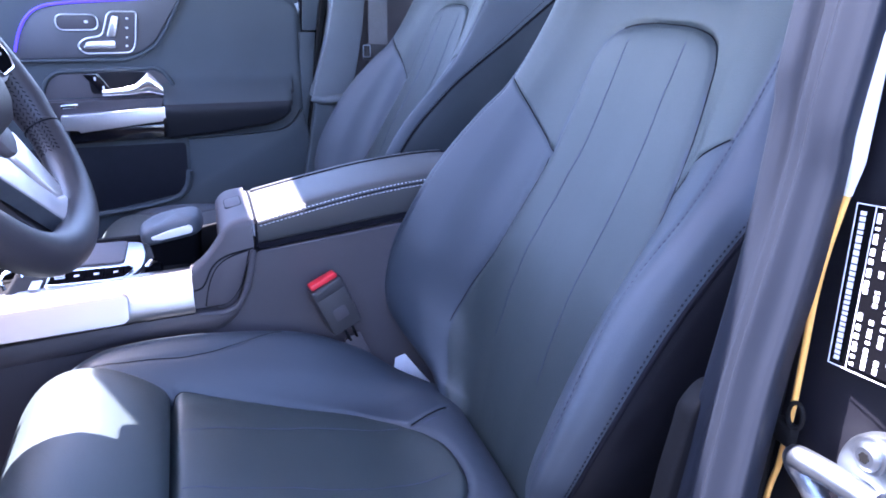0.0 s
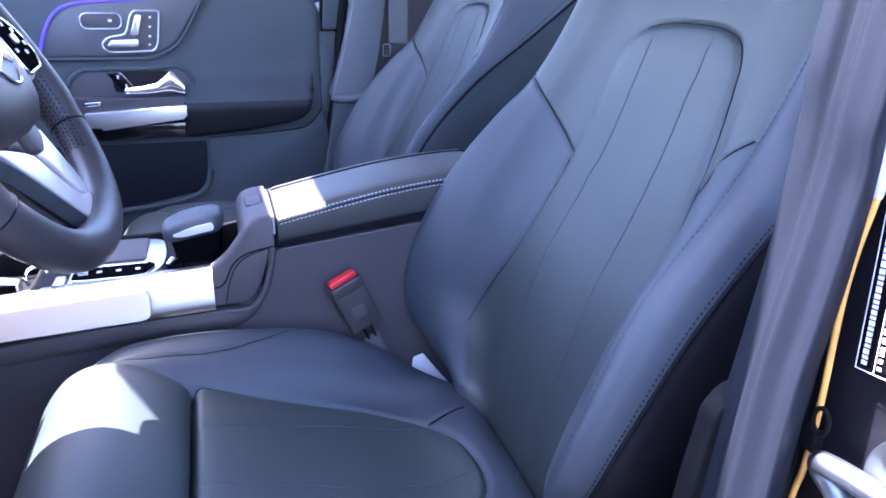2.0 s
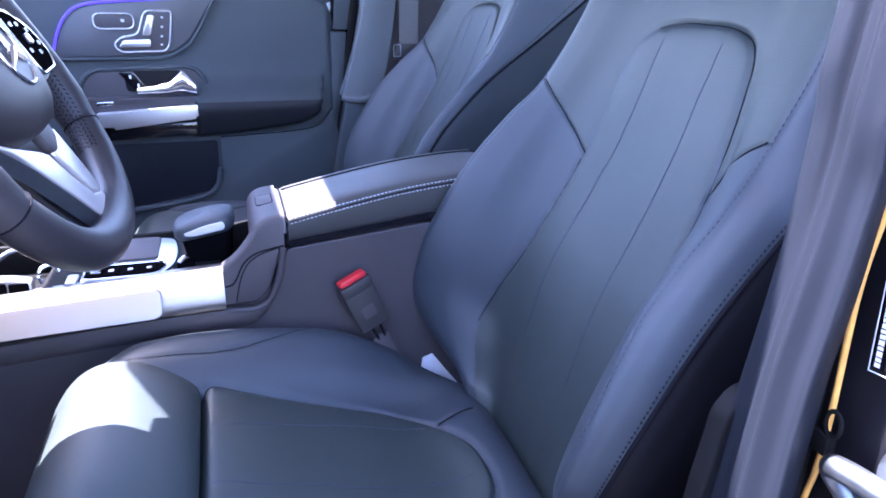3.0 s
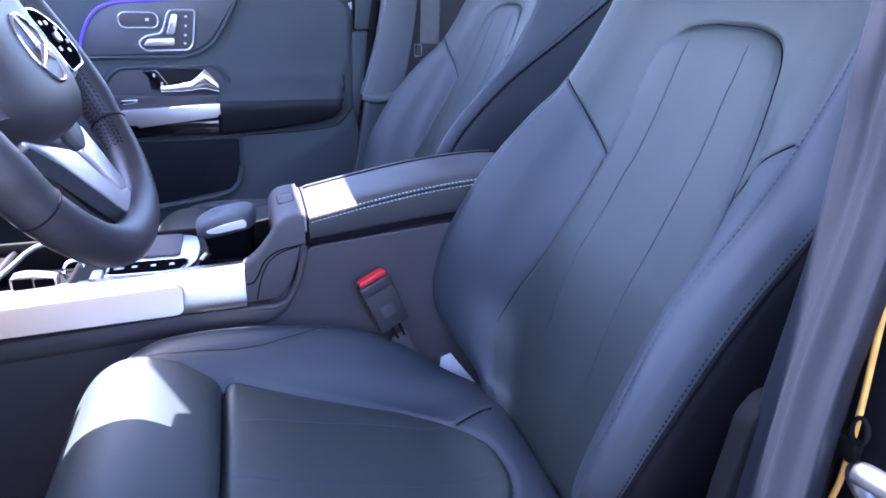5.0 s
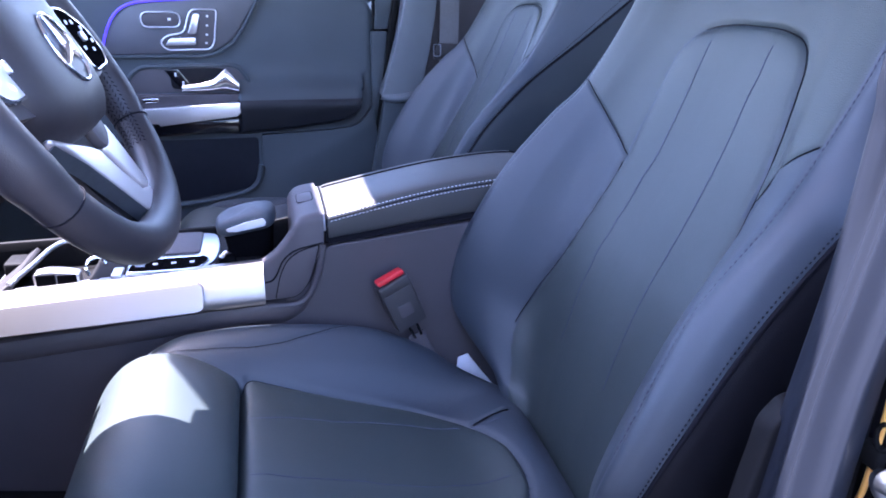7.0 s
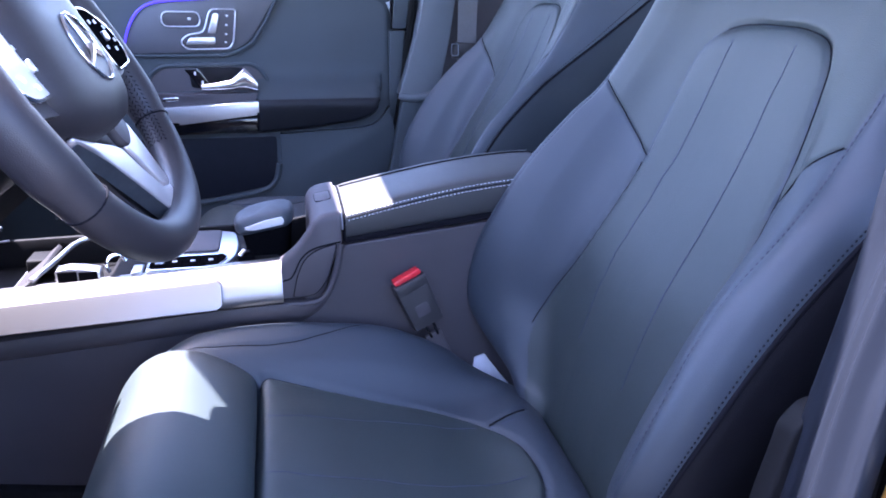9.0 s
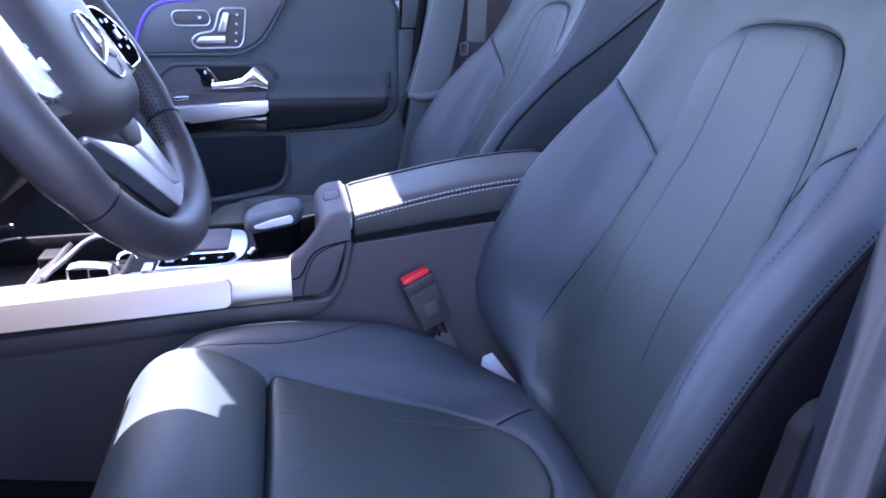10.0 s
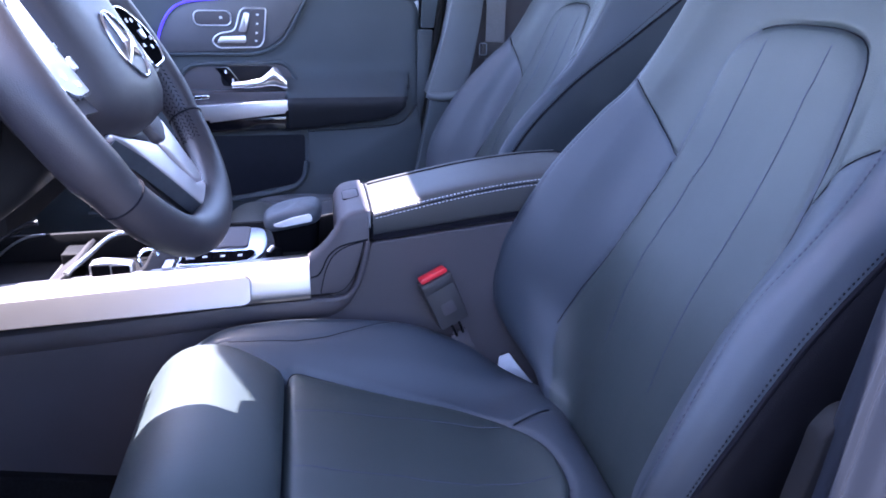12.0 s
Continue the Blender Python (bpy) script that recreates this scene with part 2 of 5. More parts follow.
EDGE_U = (0.128, 0.156, 0.171, 0.189, 0.217, 0.245, 0.255, 0.254, 0.255, 0.251, 0.246, 0.236, 0.222, 0.180)
EDGE_N = (-0.012, -0.006, -0.003, 0.003, 0.012, 0.023, 0.040, 0.047, 0.039, 0.016, -0.010, -0.060, -0.090, -0.100)
INS_U = (0.070, 0.084, 0.090, 0.096, 0.104, 0.114, 0.135, 0.140, 0.146, 0.142, 0.135, 0.110, 0.110, 0.110)
# the door side keeps its width down to the cushion
OUT_FOLD_U = (0.150, 0.166, 0.172, 0.178, 0.188, 0.200, 0.226, 0.233, 0.222, 0.218, 0.205, 0.202, 0.190, 0.150)
OUT_FOLD_N = (0.020, 0.032, 0.036, 0.040, 0.048, 0.062, 0.080, 0.085, 0.075, 0.049, 0.029, 0.020, 0.018, 0.000)
OUT_EDGE_U = (0.172, 0.186, 0.191, 0.196, 0.206, 0.218, 0.244, 0.254, 0.255, 0.250, 0.243, 0.236, 0.222, 0.180)
OUT_EDGE_N = (-0.018, -0.004, 0.000, 0.004, 0.012, 0.028, 0.045, 0.050, 0.040, 0.014, -0.014, -0.060, -0.090, -0.100)
OUT_INS_U = (0.110, 0.114, 0.116, 0.118, 0.120, 0.124, 0.135, 0.140, 0.146, 0.142, 0.135, 0.110, 0.110, 0.110)


def on_cushion(u, w, n=0.0):
    return CUSH_O + Vector((0, u, 0)) + CUSH_W * w + CUSH_N * n


def sections(w, tables, base):
    """Columns of (u, n) control points at heights w, from the middle outwards."""
    cols = []
    for us, ns in base:
        cols.append((smooth_interp(w, tables, us) if hasattr(us, "__len__") else np.full(w.shape, us),
                     smooth_interp(w, tables, ns) if hasattr(ns, "__len__") else np.full(w.shape, ns)))
    return cols


def spread(cols, per):
    """Smooth curve through the control columns: arrays (rows, points) of u and n; per: points in each span."""
    K = len(cols)
    cu = np.stack([c[0] for c in cols], 1)
    cn = np.stack([c[1] for c in cols], 1)
    eu = np.concatenate([2 * cu[:, :1] - cu[:, 1:2], cu, 2 * cu[:, -1:] - cu[:, -2:-1]], 1)
    en = np.concatenate([2 * cn[:, :1] - cn[:, 1:2], cn, 2 * cn[:, -1:] - cn[:, -2:-1]], 1)
    ou, on = [], []
    for i in range(K - 1):
        m = per[i]
        for k in range(m + (1 if i == K - 2 else 0)):
            f = k / m
            h = (0.5 * (-f + 2 * f * f - f ** 3), 0.5 * (2 - 5 * f * f + 3 * f ** 3), 0.5 * (f + 4 * f * f - 3 * f ** 3), 0.5 * (-f * f + f ** 3))
            ou.append(sum(h[j] * eu[:, i + j] for j in range(4)))
            on.append(sum(h[j] * en[:, i + j] for j in range(4)))
    return np.stack(ou, 1), np.stack(on, 1)


def to_world(U, W, N, O, wd, nd):
    P = np.zeros((*U.shape, 3))
    for k in range(3):
        P[..., k] = O[k] + W * wd[k] + N * nd[k]
    P[..., 1] += U
    return P


def seam_on(line, U, W, P, lift, nd):
    """A path in world metres along a (u, w) line on a built surface."""
    out = []
    for u, w in line:
        i = np.unravel_index(np.argmin((U - u) ** 2 + (W - w) ** 2), U.shape)
        out.append(P[i] + np.array(nd) * lift)
    return out


def dense(line, step=0.006):
    out = []
    for a, b in zip(line[:-1], line[1:]):
        k = max(1, int(math.dist(a, b) / step))
        out += [(a[0] + (b[0] - a[0]) * i / k, a[1] + (b[1] - a[1]) * i / k) for i in range(k)]
    return out + [line[-1]]


def smooth_path(path, passes=3):
    p = np.array(path, float)
    for _ in range(passes):
        q = p.copy()
        q[1:-1] = (p[:-2] + 2 * p[1:-1] + p[2:]) / 4
        p = q
    return p


def groove(N, d, depth, width):
    return N - depth * np.exp(-(d / width) ** 2)


def half_back(w, fu, fn, eu, en, iu):
    mid_u = tuple((a + b) / 2 for a, b in zip(iu, fu))
    mid_n = tuple(0.008 + a * float(np.interp(h, (-0.03, 0.05, 0.2), (0.72, 0.64, 0.54))) for a, h in zip(fn, BW))
    half = [(0.0, 0.002), (0.04, 0.003), (iu, 0.008), (mid_u, mid_n), (fu, fn), (tuple((a + b) / 2 + 0.004 for a, b in zip(fu, eu)), tuple((a + b) / 2 + 0.006 for a, b in zip(fn, en))), (eu, en)]
    return spread(sections(w, BW, half), [14, 24, 20, 16, 12, 10])


def build_backrest(seat, flank, cover):
    w = np.linspace(-0.09, 0.64, 400)
    t = BW
    U1, N1 = half_back(w, FOLD_U, FOLD_N, EDGE_U, EDGE_N, INS_U)
    ou = tuple(a + k * (b - a) for k, a, b in zip(flank, OUT_FOLD_U, OUT_EDGE_U))
    on = tuple(a + k * (b - a) for k, a, b in zip(flank, OUT_FOLD_N, OUT_EDGE_N))
    U2, N2 = half_back(w, OUT_FOLD_U, OUT_FOLD_N, ou, on, OUT_INS_U)
    U = np.concatenate([-U2[:, :0:-1], U1], 1)
    N = np.concatenate([N2[:, :0:-1], N1], 1)
    W = np.repeat(w[:, None], U.shape[1], 1)
    # hollow of the back
    N = N - 0.012 * np.exp(-((W - 0.30) / 0.16) ** 2) * np.exp(-(U / 0.16) ** 2)
    # below the lumbar support the panel draws back towards the cushion
    N = N - 0.040 * np.clip((0.18 - W) / 0.23, 0, 1.2) ** 1.5 * np.exp(-(U / 0.212) ** 8)
    # outline of the insert: inner side, arch, outer side
    inner = [(0.095, -0.09), (0.126, -0.038), (0.149, 0.024), (0.141, 0.084), (0.113, 0.163), (0.095, 0.27), (0.090, 0.335), (0.089, 0.380), (0.083, 0.410), (0.062, 0.434), (0.025, 0.4455)]
    outer = [(-0.02, 0.4475), (-0.062, 0.4460), (-0.097, 0.436), (-0.115, 0.415), (-0.124, 0.385), (-0.134, 0.33), (-0.141, 0.26), (-0.148, 0.17), (-0.148, 0.09), (-0.150, 0.02), (-0.148, -0.046), (-0.145, -0.09)]
    outline = catmull(inner + outer, 150).tolist()
    d_ins = seg_dist(U, W, outline)
    ins = inside(U, W, outline)
    puff = np.where(ins, 0.0045 * (1 - np.exp(-d_ins / 0.010)), 0.0)
    flat_low, flat_side = np.clip((0.21 - W) / 0.16, 0, 1), np.clip(U / 0.09, 0, 1)
    N = N + puff * (1 - flat_low ** 2 * (3 - 2 * flat_low) * flat_side ** 2 * (3 - 2 * flat_side))
    # the seam of the insert fades out on the console side, between the wing seam and the arch and again low down
    faint = np.clip((U + 0.02) / 0.05, 0, 1) * np.clip((W - 0.27) / 0.03, 0, 1) * np.clip((0.47 - W) / 0.05, 0, 1)
    faint = np.maximum(faint, np.where(U > 0.04, 0.5 * np.clip((0.125 - W) / 0.08, 0, 1), 0))
    N = groove(N, d_ins, 0.0042 * (1 - 0.85 * faint), 0.0028 + 0.004 * faint)
    stitched = [[(0.036, 0.442), (0.036, 0.30), (0.048, 0.14), (0.052, 0.05)], [(-0.060, 0.446), (-0.068, 0.30), (-0.066, 0.14), (-0.066, 0.05)]]
    for l in stitched:
        N = groove(N, seg_dist(U, W, l), 0.0004, 0.0024)
    fold_lines = {s: [(s * float(smooth_interp(np.array([x]), t, q)[0]), float(x)) for x in np.linspace(0.52, e, 60)] for s, q, e in ((1, FOLD_U, 0.0), (-1, OUT_FOLD_U, -0.06))}
    wings = {1: catmull([(0.097, 0.282), (0.125, 0.297), (0.151, 0.311), (0.171, 0.327), (0.207, 0.346)], 16).tolist(), -1: catmull([(-0.138, 0.286), (-0.154, 0.314), (-0.178, 0.335), (-0.200, 0.350)], 18).tolist()}
    for s in (-1, 1):
        N = groove(N, seg_dist(U, W, fold_lines[s]), 0.0015, 0.0025)
        N = groove(N, seg_dist(U, W, wings[s]), 0.0022, 0.0022)
    P = to_world(U, W, N, BACK_O, BACK_W, BACK_N)
    mid = ins[:-1, :-1] & ins[1:, 1:]
    # shoulder panel above the wing seams, between the two folds
    seam_w = np.where(U > 0, np.interp(U, (0.097, 0.151, 0.207), (0.282, 0.311, 0.346)), np.interp(-U, (0.138, 0.154, 0.200), (0.286, 0.314, 0.350)))
    fold_u = np.where(U > 0, smooth_interp(w, t, FOLD_U)[:, None], smooth_interp(w, t, OUT_FOLD_U)[:, None])
    over = ~ins & (W > seam_w) & (np.abs(U) < fold_u)
    over = over[:-1, :-1] & over[1:, 1:] & ~mid
    backrest = part("backrest", grid(P, ~mid & ~over), LEATHER_FINE, seat, "black leather backrest with raised side wings")
    part("shoulder_panel", grid(P, over), LEATHER, backrest, "grained black leather panel round the arched top")
    part("backrest_insert", grid(P, mid), LEATHER, backrest, "grained black leather centre panel with an arched top")
    nb = BACK_N
    low = [q for q in outline if q[0] > 0.03 and 0.015 < q[1] < 0.275]
    rest = [q for q in outline if q[0] < 0.06 and q[1] > 0.39 or q[0] < -0.05]
    for run in (low, rest):
        part("insert_seam", tube(smooth_path(seam_on(dense(run), U, W, P, 0.0013, nb)), 0.0006, 6), SEAM, backrest)
    for l in stitched:
        part("panel_seam", tube(smooth_path(seam_on(dense(l), U, W, P, 0.0004, nb)), 0.00032, 6), THREAD_MID, backrest)
    for s in (-1, 1):
        path = smooth_path(seam_on(dense(wings[s], 0.004), U, W, P, 0.0010, nb))
        part("wing_seam", tube(path, 0.0007, 6), SEAM, backrest)
        fold = smooth_path(seam_on(dense(fold_lines[s]), U, W, P, 0.0006, nb), 6)
        part("fold_stitching", dashes(fold, 0.0032, 0.0026, 0.0006), THREAD_DARK, backrest)
        col = 0 if s < 0 else U.shape[1] - 1
        rim = smooth_path(P[:, col], 4)
        part("piping", tube(rim[::3] + np.array(BACK_N) * 0.0005, 0.0022, 8), SEAM, backrest, "dark piping along the sewn edge")
        inner = smooth_path(P[:, col + (2 if s < 0 else -2)], 4)
        part("edge_stitching", dashes(inner + np.array(BACK_N) * 0.0010 + np.array((0, s * 0.0008, 0)), 0.0024, 0.0024, 0.0007), SEAM, backrest)
        # side cover behind the sewn edge
        rows = []
        for dn, du in ((0.0, 0.001), (-0.012, 0.006), (-0.04, 0.010), (-0.08, 0.004), (-0.115, -0.02), (-0.135, -0.07), (-0.14, -0.14)):
            rows.append(rim[::4] + np.array(BACK_N) * (dn - 0.001) + np.array((0, s * du, 0)))
        A = np.stack(rows, 0)
        fine = np.stack([catmull(A[:, j], 24) for j in range(A.shape[1])], 1)
        part("side_cover", grid(fine), cover, seat, "backrest side cover, its shade or light put into the colour")
    back = np.stack([to_world(np.linspace(-0.13, 0.13, 8), np.full(8, x), np.full(8, -0.142), BACK_O, BACK_W, BACK_N) for x in np.linspace(0.0, 0.64, 12)], 0)
    part("back_panel", grid(back), SIDE_SHADED, seat)
    top = np.stack([to_world(np.linspace(-0.158, 0.158, 12), np.full(12, 0.64 + 0.03 * math.sin(k * math.pi / 6)), np.full(12, 0.0 - 0.142 * k / 6), BACK_O, BACK_W, BACK_N) for k in range(7)], 0)
    part("top_cover", grid(top), LEATHER_FINE, seat)


CW = (-0.06, 0.0, 0.04, 0.08, 0.13, 0.18, 0.25, 0.32, 0.38, 0.42, 0.455, 0.475)
BOL = (-0.015, 0.002, 0.018, 0.038, 0.052, 0.058, 0.052, 0.040, 0.023, 0.004, -0.035, -0.08)


def pad_half(w):
    return np.interp(w, (0.32, 0.335, 0.40, 0.45), (0.118, 0.124, 0.148, 0.158))


def build_cushion(seat):
    w = np.linspace(-0.06, 0.475, 220)
    b = np.array(BOL)
    base = np.where(np.array(CW) > 0.40, -((np.array(CW) - 0.40) / 0.075) ** 2 * 0.06, 0)
    half = [(0.0, tuple(base)), (0.06, tuple(base)), (0.112, tuple(base + 0.002)), (0.150, tuple(base + 0.010 + b * 0.45)), (0.185, tuple(b * 0.95 + 0.004)),
            (0.208, tuple(b)), (0.226, tuple(b - 0.016)), (0.234, tuple(b - 0.05)), (0.236, tuple(b - 0.16))]
    cols = sections(w, CW, half)
    U1, N1 = spread(cols, [16, 18, 14, 12, 10, 8, 8, 8])
    U = np.concatenate([-U1[:, :0:-1], U1], 1)
    N = np.concatenate([N1[:, :0:-1], N1], 1)
    W = np.repeat(w[:, None], U.shape[1], 1)
    # roll at the rear edge, under the backrest
    roll = np.exp(-(U / 0.155) ** 4)
    N = N + (0.036 * np.exp(-((W - 0.002) / 0.050) ** 2) - 0.03 * np.clip((-0.025 - W) / 0.03, 0, 1) ** 1.5) * roll
    outline = rounded([(-0.128, 0.3270), (-0.112, 0.022), (0.012, 0.022), (0.098, 0.080), (0.128, 0.3270)], [0.015, 0.085, 0.05, 0.06, 0.015], 10)
    closed = outline + outline[:1]
    d = seg_dist(U, W, closed)
    ins = inside(U, W, outline)
    N = N + np.where(ins, 0.007 * (1 - np.exp(-d / 0.009)), 0.0)
    N = groove(N, np.where(ins | (np.abs(U) < 0.2), d, 1), 0.006, 0.0035)
    # drop behind the front edge of the insert, under the thigh support
    N = N - 0.05 / (1 + np.exp(-(W - 0.3292) / 0.0010)) * np.clip((pad_half(W) - np.abs(U)) / 0.012, 0, 1)
    lines = [[(s * 0.050, 0.318), (s * 0.056, 0.16), (s * 0.052, 0.02)] for s in (-1, 1)]
    for l in lines:
        N = groove(N, seg_dist(U, W, l), 0.0004, 0.0024)
    rear = [(0.060, 0.047), (0.072, 0.002)]
    crease = catmull([(0.169, 0.418), (0.162, 0.381), (0.162, 0.329), (0.168, 0.288), (0.181, 0.253), (0.193, 0.224), (0.207, 0.199)], 28).tolist()
    N = groove(N, seg_dist(U, W, rear), 0.004, 0.003)
    for s in (-1, 1):
        N = groove(N, seg_dist(U, W, [(s * x, y) for x, y in crease]), 0.002, 0.003)
    P = to_world(U, W, N, CUSH_O, CUSH_W, CUSH_N)
    mid = ins[:-1, :-1] & ins[1:, 1:]
    cushion = part("seat_cushion", grid(P, ~mid), LEATHER_FINE, seat, "black leather seat cushion with raised bolsters")
    part("cushion_insert", grid(P, mid), LEATHER, cushion, "grained black leather centre panel")
    nb = CUSH_N
    for l in lines:
        part("panel_seam", tube(smooth_path(seam_on(dense(l), U, W, P, 0.0004, nb)), 0.00032, 6), THREAD_MID, cushion)
    part("insert_seam", tube(smooth_path(seam_on(dense(outline), U, W, P, 0.0012, nb)), 0.0008, 6), SEAM, cushion)
    part("rear_seam", tube(smooth_path(seam_on(dense(rear, 0.004), U, W, P, 0.0016, nb)), 0.0013, 6), SEAM, cushion)
    for s in (-1, 1):
        part("bolster_seam", tube(smooth_path(seam_on(dense([(s * x, y) for x, y in crease], 0.004), U, W, P, 0.0006, nb)), 0.0005, 6), SEAM, cushion)
    # thigh support: a padded roll in front of the insert
    prof = catmull([(0.3305, -0.05), (0.329, -0.012), (0.3325, 0.010), (0.345, 0.021), (0.375, 0.029), (0.410, 0.030), (0.440, 0.020), (0.465, -0.002), (0.481, -0.035), (0.489, -0.075), (0.482, -0.115), (0.46, -0.13)], 48)
    cen = np.array((0.405, -0.05))
    rows = []
    for s in np.linspace(-1, 1, 60):
        q = cen + (prof - cen) * np.array((1.0, 1.0 - 0.10 * abs(s) ** 6))
        rows.append([tuple(on_cushion(s * float(pad_half(max(a, 0.33))), a, b - 0.003 * s * s)) for a, b in q])
    A = np.array(rows)
    pad = part("thigh_support", grid(A), LEATHER, seat, "padded black leather thigh support roll")
    for e in (0, -1):
        c = A[e].mean(0)
        v = [tuple(x) for x in A[e]] + [tuple(c)]
        part("end_cap", (v, [(i, i + 1, len(v) - 1) for i in range(len(v) - 2)]), LEATHER, pad)
    part("front_trim", loft([[on_cushion(u, 0.474, -0.095), on_cushion(u, 0.484, -0.10), on_cushion(u, 0.478, -0.22), on_cushion(u, 0.466, -0.22)] for u in np.linspace(-0.19, 0.19, 9)]), PLASTIC, seat)
    part("seat_base", box((-0.16, SEAT_Y - 0.20, 0.345), (0.34, SEAT_Y + 0.20, 0.475), 0.02), PLASTIC_HARD, seat, "black plastic seat frame cover")
    part("seat_shell", box((0.15, SEAT_Y - 0.20, 0.36), (0.36, SEAT_Y + 0.20, 0.49), 0.03), PLASTIC_HARD, seat)


def build_seat(label, flank, cover):
    seat = thing("front_seat", (0.1, SEAT_Y, 0.34), label, "car seat", "front seats")
    build_backrest(seat, flank, cover)
    build_cushion(seat)
    return seat


build_seat("black leather front seat with stitched side bolsters", (1.0,) * 14, SIDE_SHADED)
passenger_seat = build_seat("black leather front seat beside the far door", (0.55,) * 8 + (0.58, 0.62, 0.68, 0.86, 1.15, 1.2), SIDE_LIT)
passenger_seat.location = (0.13, 0.385, 0.325)
hinge = Vector((0.13, 0, 0.26))
for child in passenger_seat.children:  # its backrest is tilted further back and its cushion set lower
    kind_of = child.name.split(".")[0]
    if kind_of in ("backrest", "side_cover", "back_panel", "top_cover"):
        child.matrix_basis = Matrix.Translation(hinge) @ Matrix.Rotation(radians(3.0), 4, "Y") @ Matrix.Scale(1.05, 4, BACK_W) @ Matrix.Translation(-hinge)
    elif kind_of in ("seat_cushion", "thigh_support", "front_trim"):
        child.matrix_basis = Matrix.Translation((-0.02, 0, -0.038))


# ---- shell of the car ----
def structure(name, data, material, label, category):
    ob = part(name, data, material, None, label)
    return tagged(ob, label, category, "", "structure")


X, Y, Z = Vector((1, 0, 0)), Vector((0, 1, 0)), Vector((0, 0, 1))
structure("ground", ([(-400, -400, 0), (400, -400, 0), (400, 400, 0), (-400, 400, 0)], [(0, 1, 2, 3)]), ASPHALT, "dark asphalt ground under the car", "ground")
structure("floor", box((-1.0, -0.70, 0.26), (1.75, 0.70, 0.34), 0.01), CARPET, "black carpeted car floor", "floor")
structure("roof", prism(rounded([(-0.252, -0.62), (1.8, -0.62), (1.8, 0.87), (-0.222, 0.87)], 0.03), (0, 0, 1.50), X, Y, Z, 0.05, 0.01), HEADLINER, "grey lined car roof", "roof")
structure("wall_rear", box((1.75, -0.74, 0.26), (1.80, 0.74, 1.05), 0.01), PLASTIC, "dark rear wall of the cabin", "wall")
structure("firewall", box((-1.02, -0.72, 0.26), (-0.98, 0.72, 0.95), 0.01), CARPET, "black carpeted front wall of the footwell", "wall")
structure("wall_rear_door", box((0.46, -0.82, 0.30), (1.75, -0.74, 1.02), 0.02), PLASTIC, "dark rear door panel", "wall")
structure("wall_rear_far", box((0.50, 0.76, 0.30), (1.75, 0.84, 1.02), 0.02), PLASTIC, "dark rear door panel on the far side", "wall")
structure("wall_kick", box((-1.0, -0.78, 0.26), (-0.60, -0.71, 1.02), 0.02), PLASTIC, "black kick panel beside the pedals", "wall")
structure("door_sill", box((-1.0, -0.80, 0.24), (0.40, -0.68, 0.40), 0.02), PLASTIC_HARD, "black door sill", "sill")
DOOR_ALONG, DOOR_ACROSS = Vector((math.cos(radians(52)), -math.sin(radians(52)), 0)), Vector((math.sin(radians(52)), math.cos(radians(52)), 0))
structure("wall_open_door", prism(rounded([(0.0, 0.30), (1.06, 0.34), (1.08, 1.07), (0.0, 1.05)], 0.03), Vector((-0.66, -0.85, 0)), DOOR_ALONG, Z, DOOR_ACROSS, 0.09, 0.02), PLASTIC, "black inside of the open driver's door", "door")
open_window = structure("open_door_window", prism([(0.10, 1.055), (1.06, 1.075), (0.98, 1.46), (0.62, 1.46)], Vector((-0.62, -0.85, 0)), DOOR_ALONG, Z, DOOR_ACROSS, 0.004, 0), GLASS, "clear side window of the open door", "window")
open_window.visible_shadow = False
structure("wall_far_door", box((-0.95, 0.765, 0.30), (0.30, 0.86, 1.025), 0.02), PAINT, "black outside of the far door", "wall")
# unseen plates added under the roof; their outlines cut the sun patches to shape
SUN_MASK = [(-0.19, -0.60), (-0.19, -0.040), (-0.25, -0.040), (-0.300, -0.044), (-0.302, 0.130), (-0.438, 0.130), (-0.438, -0.004), (-0.385, -0.004), (-0.385, -0.032), (-0.415, -0.062), (-0.508, -0.064), (-0.553, -0.066), (-0.553, -0.106), (-0.518, -0.118), (-0.514, -0.150), (-0.460, -0.280), (-0.398, -0.46), (-0.370, -0.60)]
FAR_SUN_MASK = [(-0.19, 0.17), (-0.19, 0.86), (-0.60, 0.86), (-0.60, 0.38), (-0.49, 0.38), (-0.49, 0.78), (-0.42, 0.78), (-0.42, 0.17)]
for side, pts in (("near", SUN_MASK), ("far", FAR_SUN_MASK)):
    structure("sun_mask_" + side, prism(rounded(pts, 0.006), (0, 0, 1.49 + 0.34 * 0.235), X + Z * 0.34, Y, Z, 0.012, 0.003), HEADLINER, "grey sun visor folded down from the roof", "visor")
for side in (-1, 1):
    foot, head = Vector((-0.98, side * 0.76, 0.98)), Vector((-0.22, side * 0.655 - 0.0, 1.52))
    wide = Vector((0.05, 0, 0))
    structure("wall_windscreen_pillar", loft([[p - wide + Y * (side * 0.02), p + wide + Y * (side * 0.02), p + wide - Y * (side * 0.05), p - wide - Y * (side * 0.05)] for p in (foot, head)]), HEADLINER, "grey lined windscreen pillar", "pillar")
# out of view; sized to keep the sun off the touchpad deck
structure("mirror_sun_block", box((-0.585, -0.032, 1.37), (-0.372, 0.13, 1.42), 0.015), PLASTIC_HARD, "unseen black block at the mirror's place, added to shade the console", "mirror")


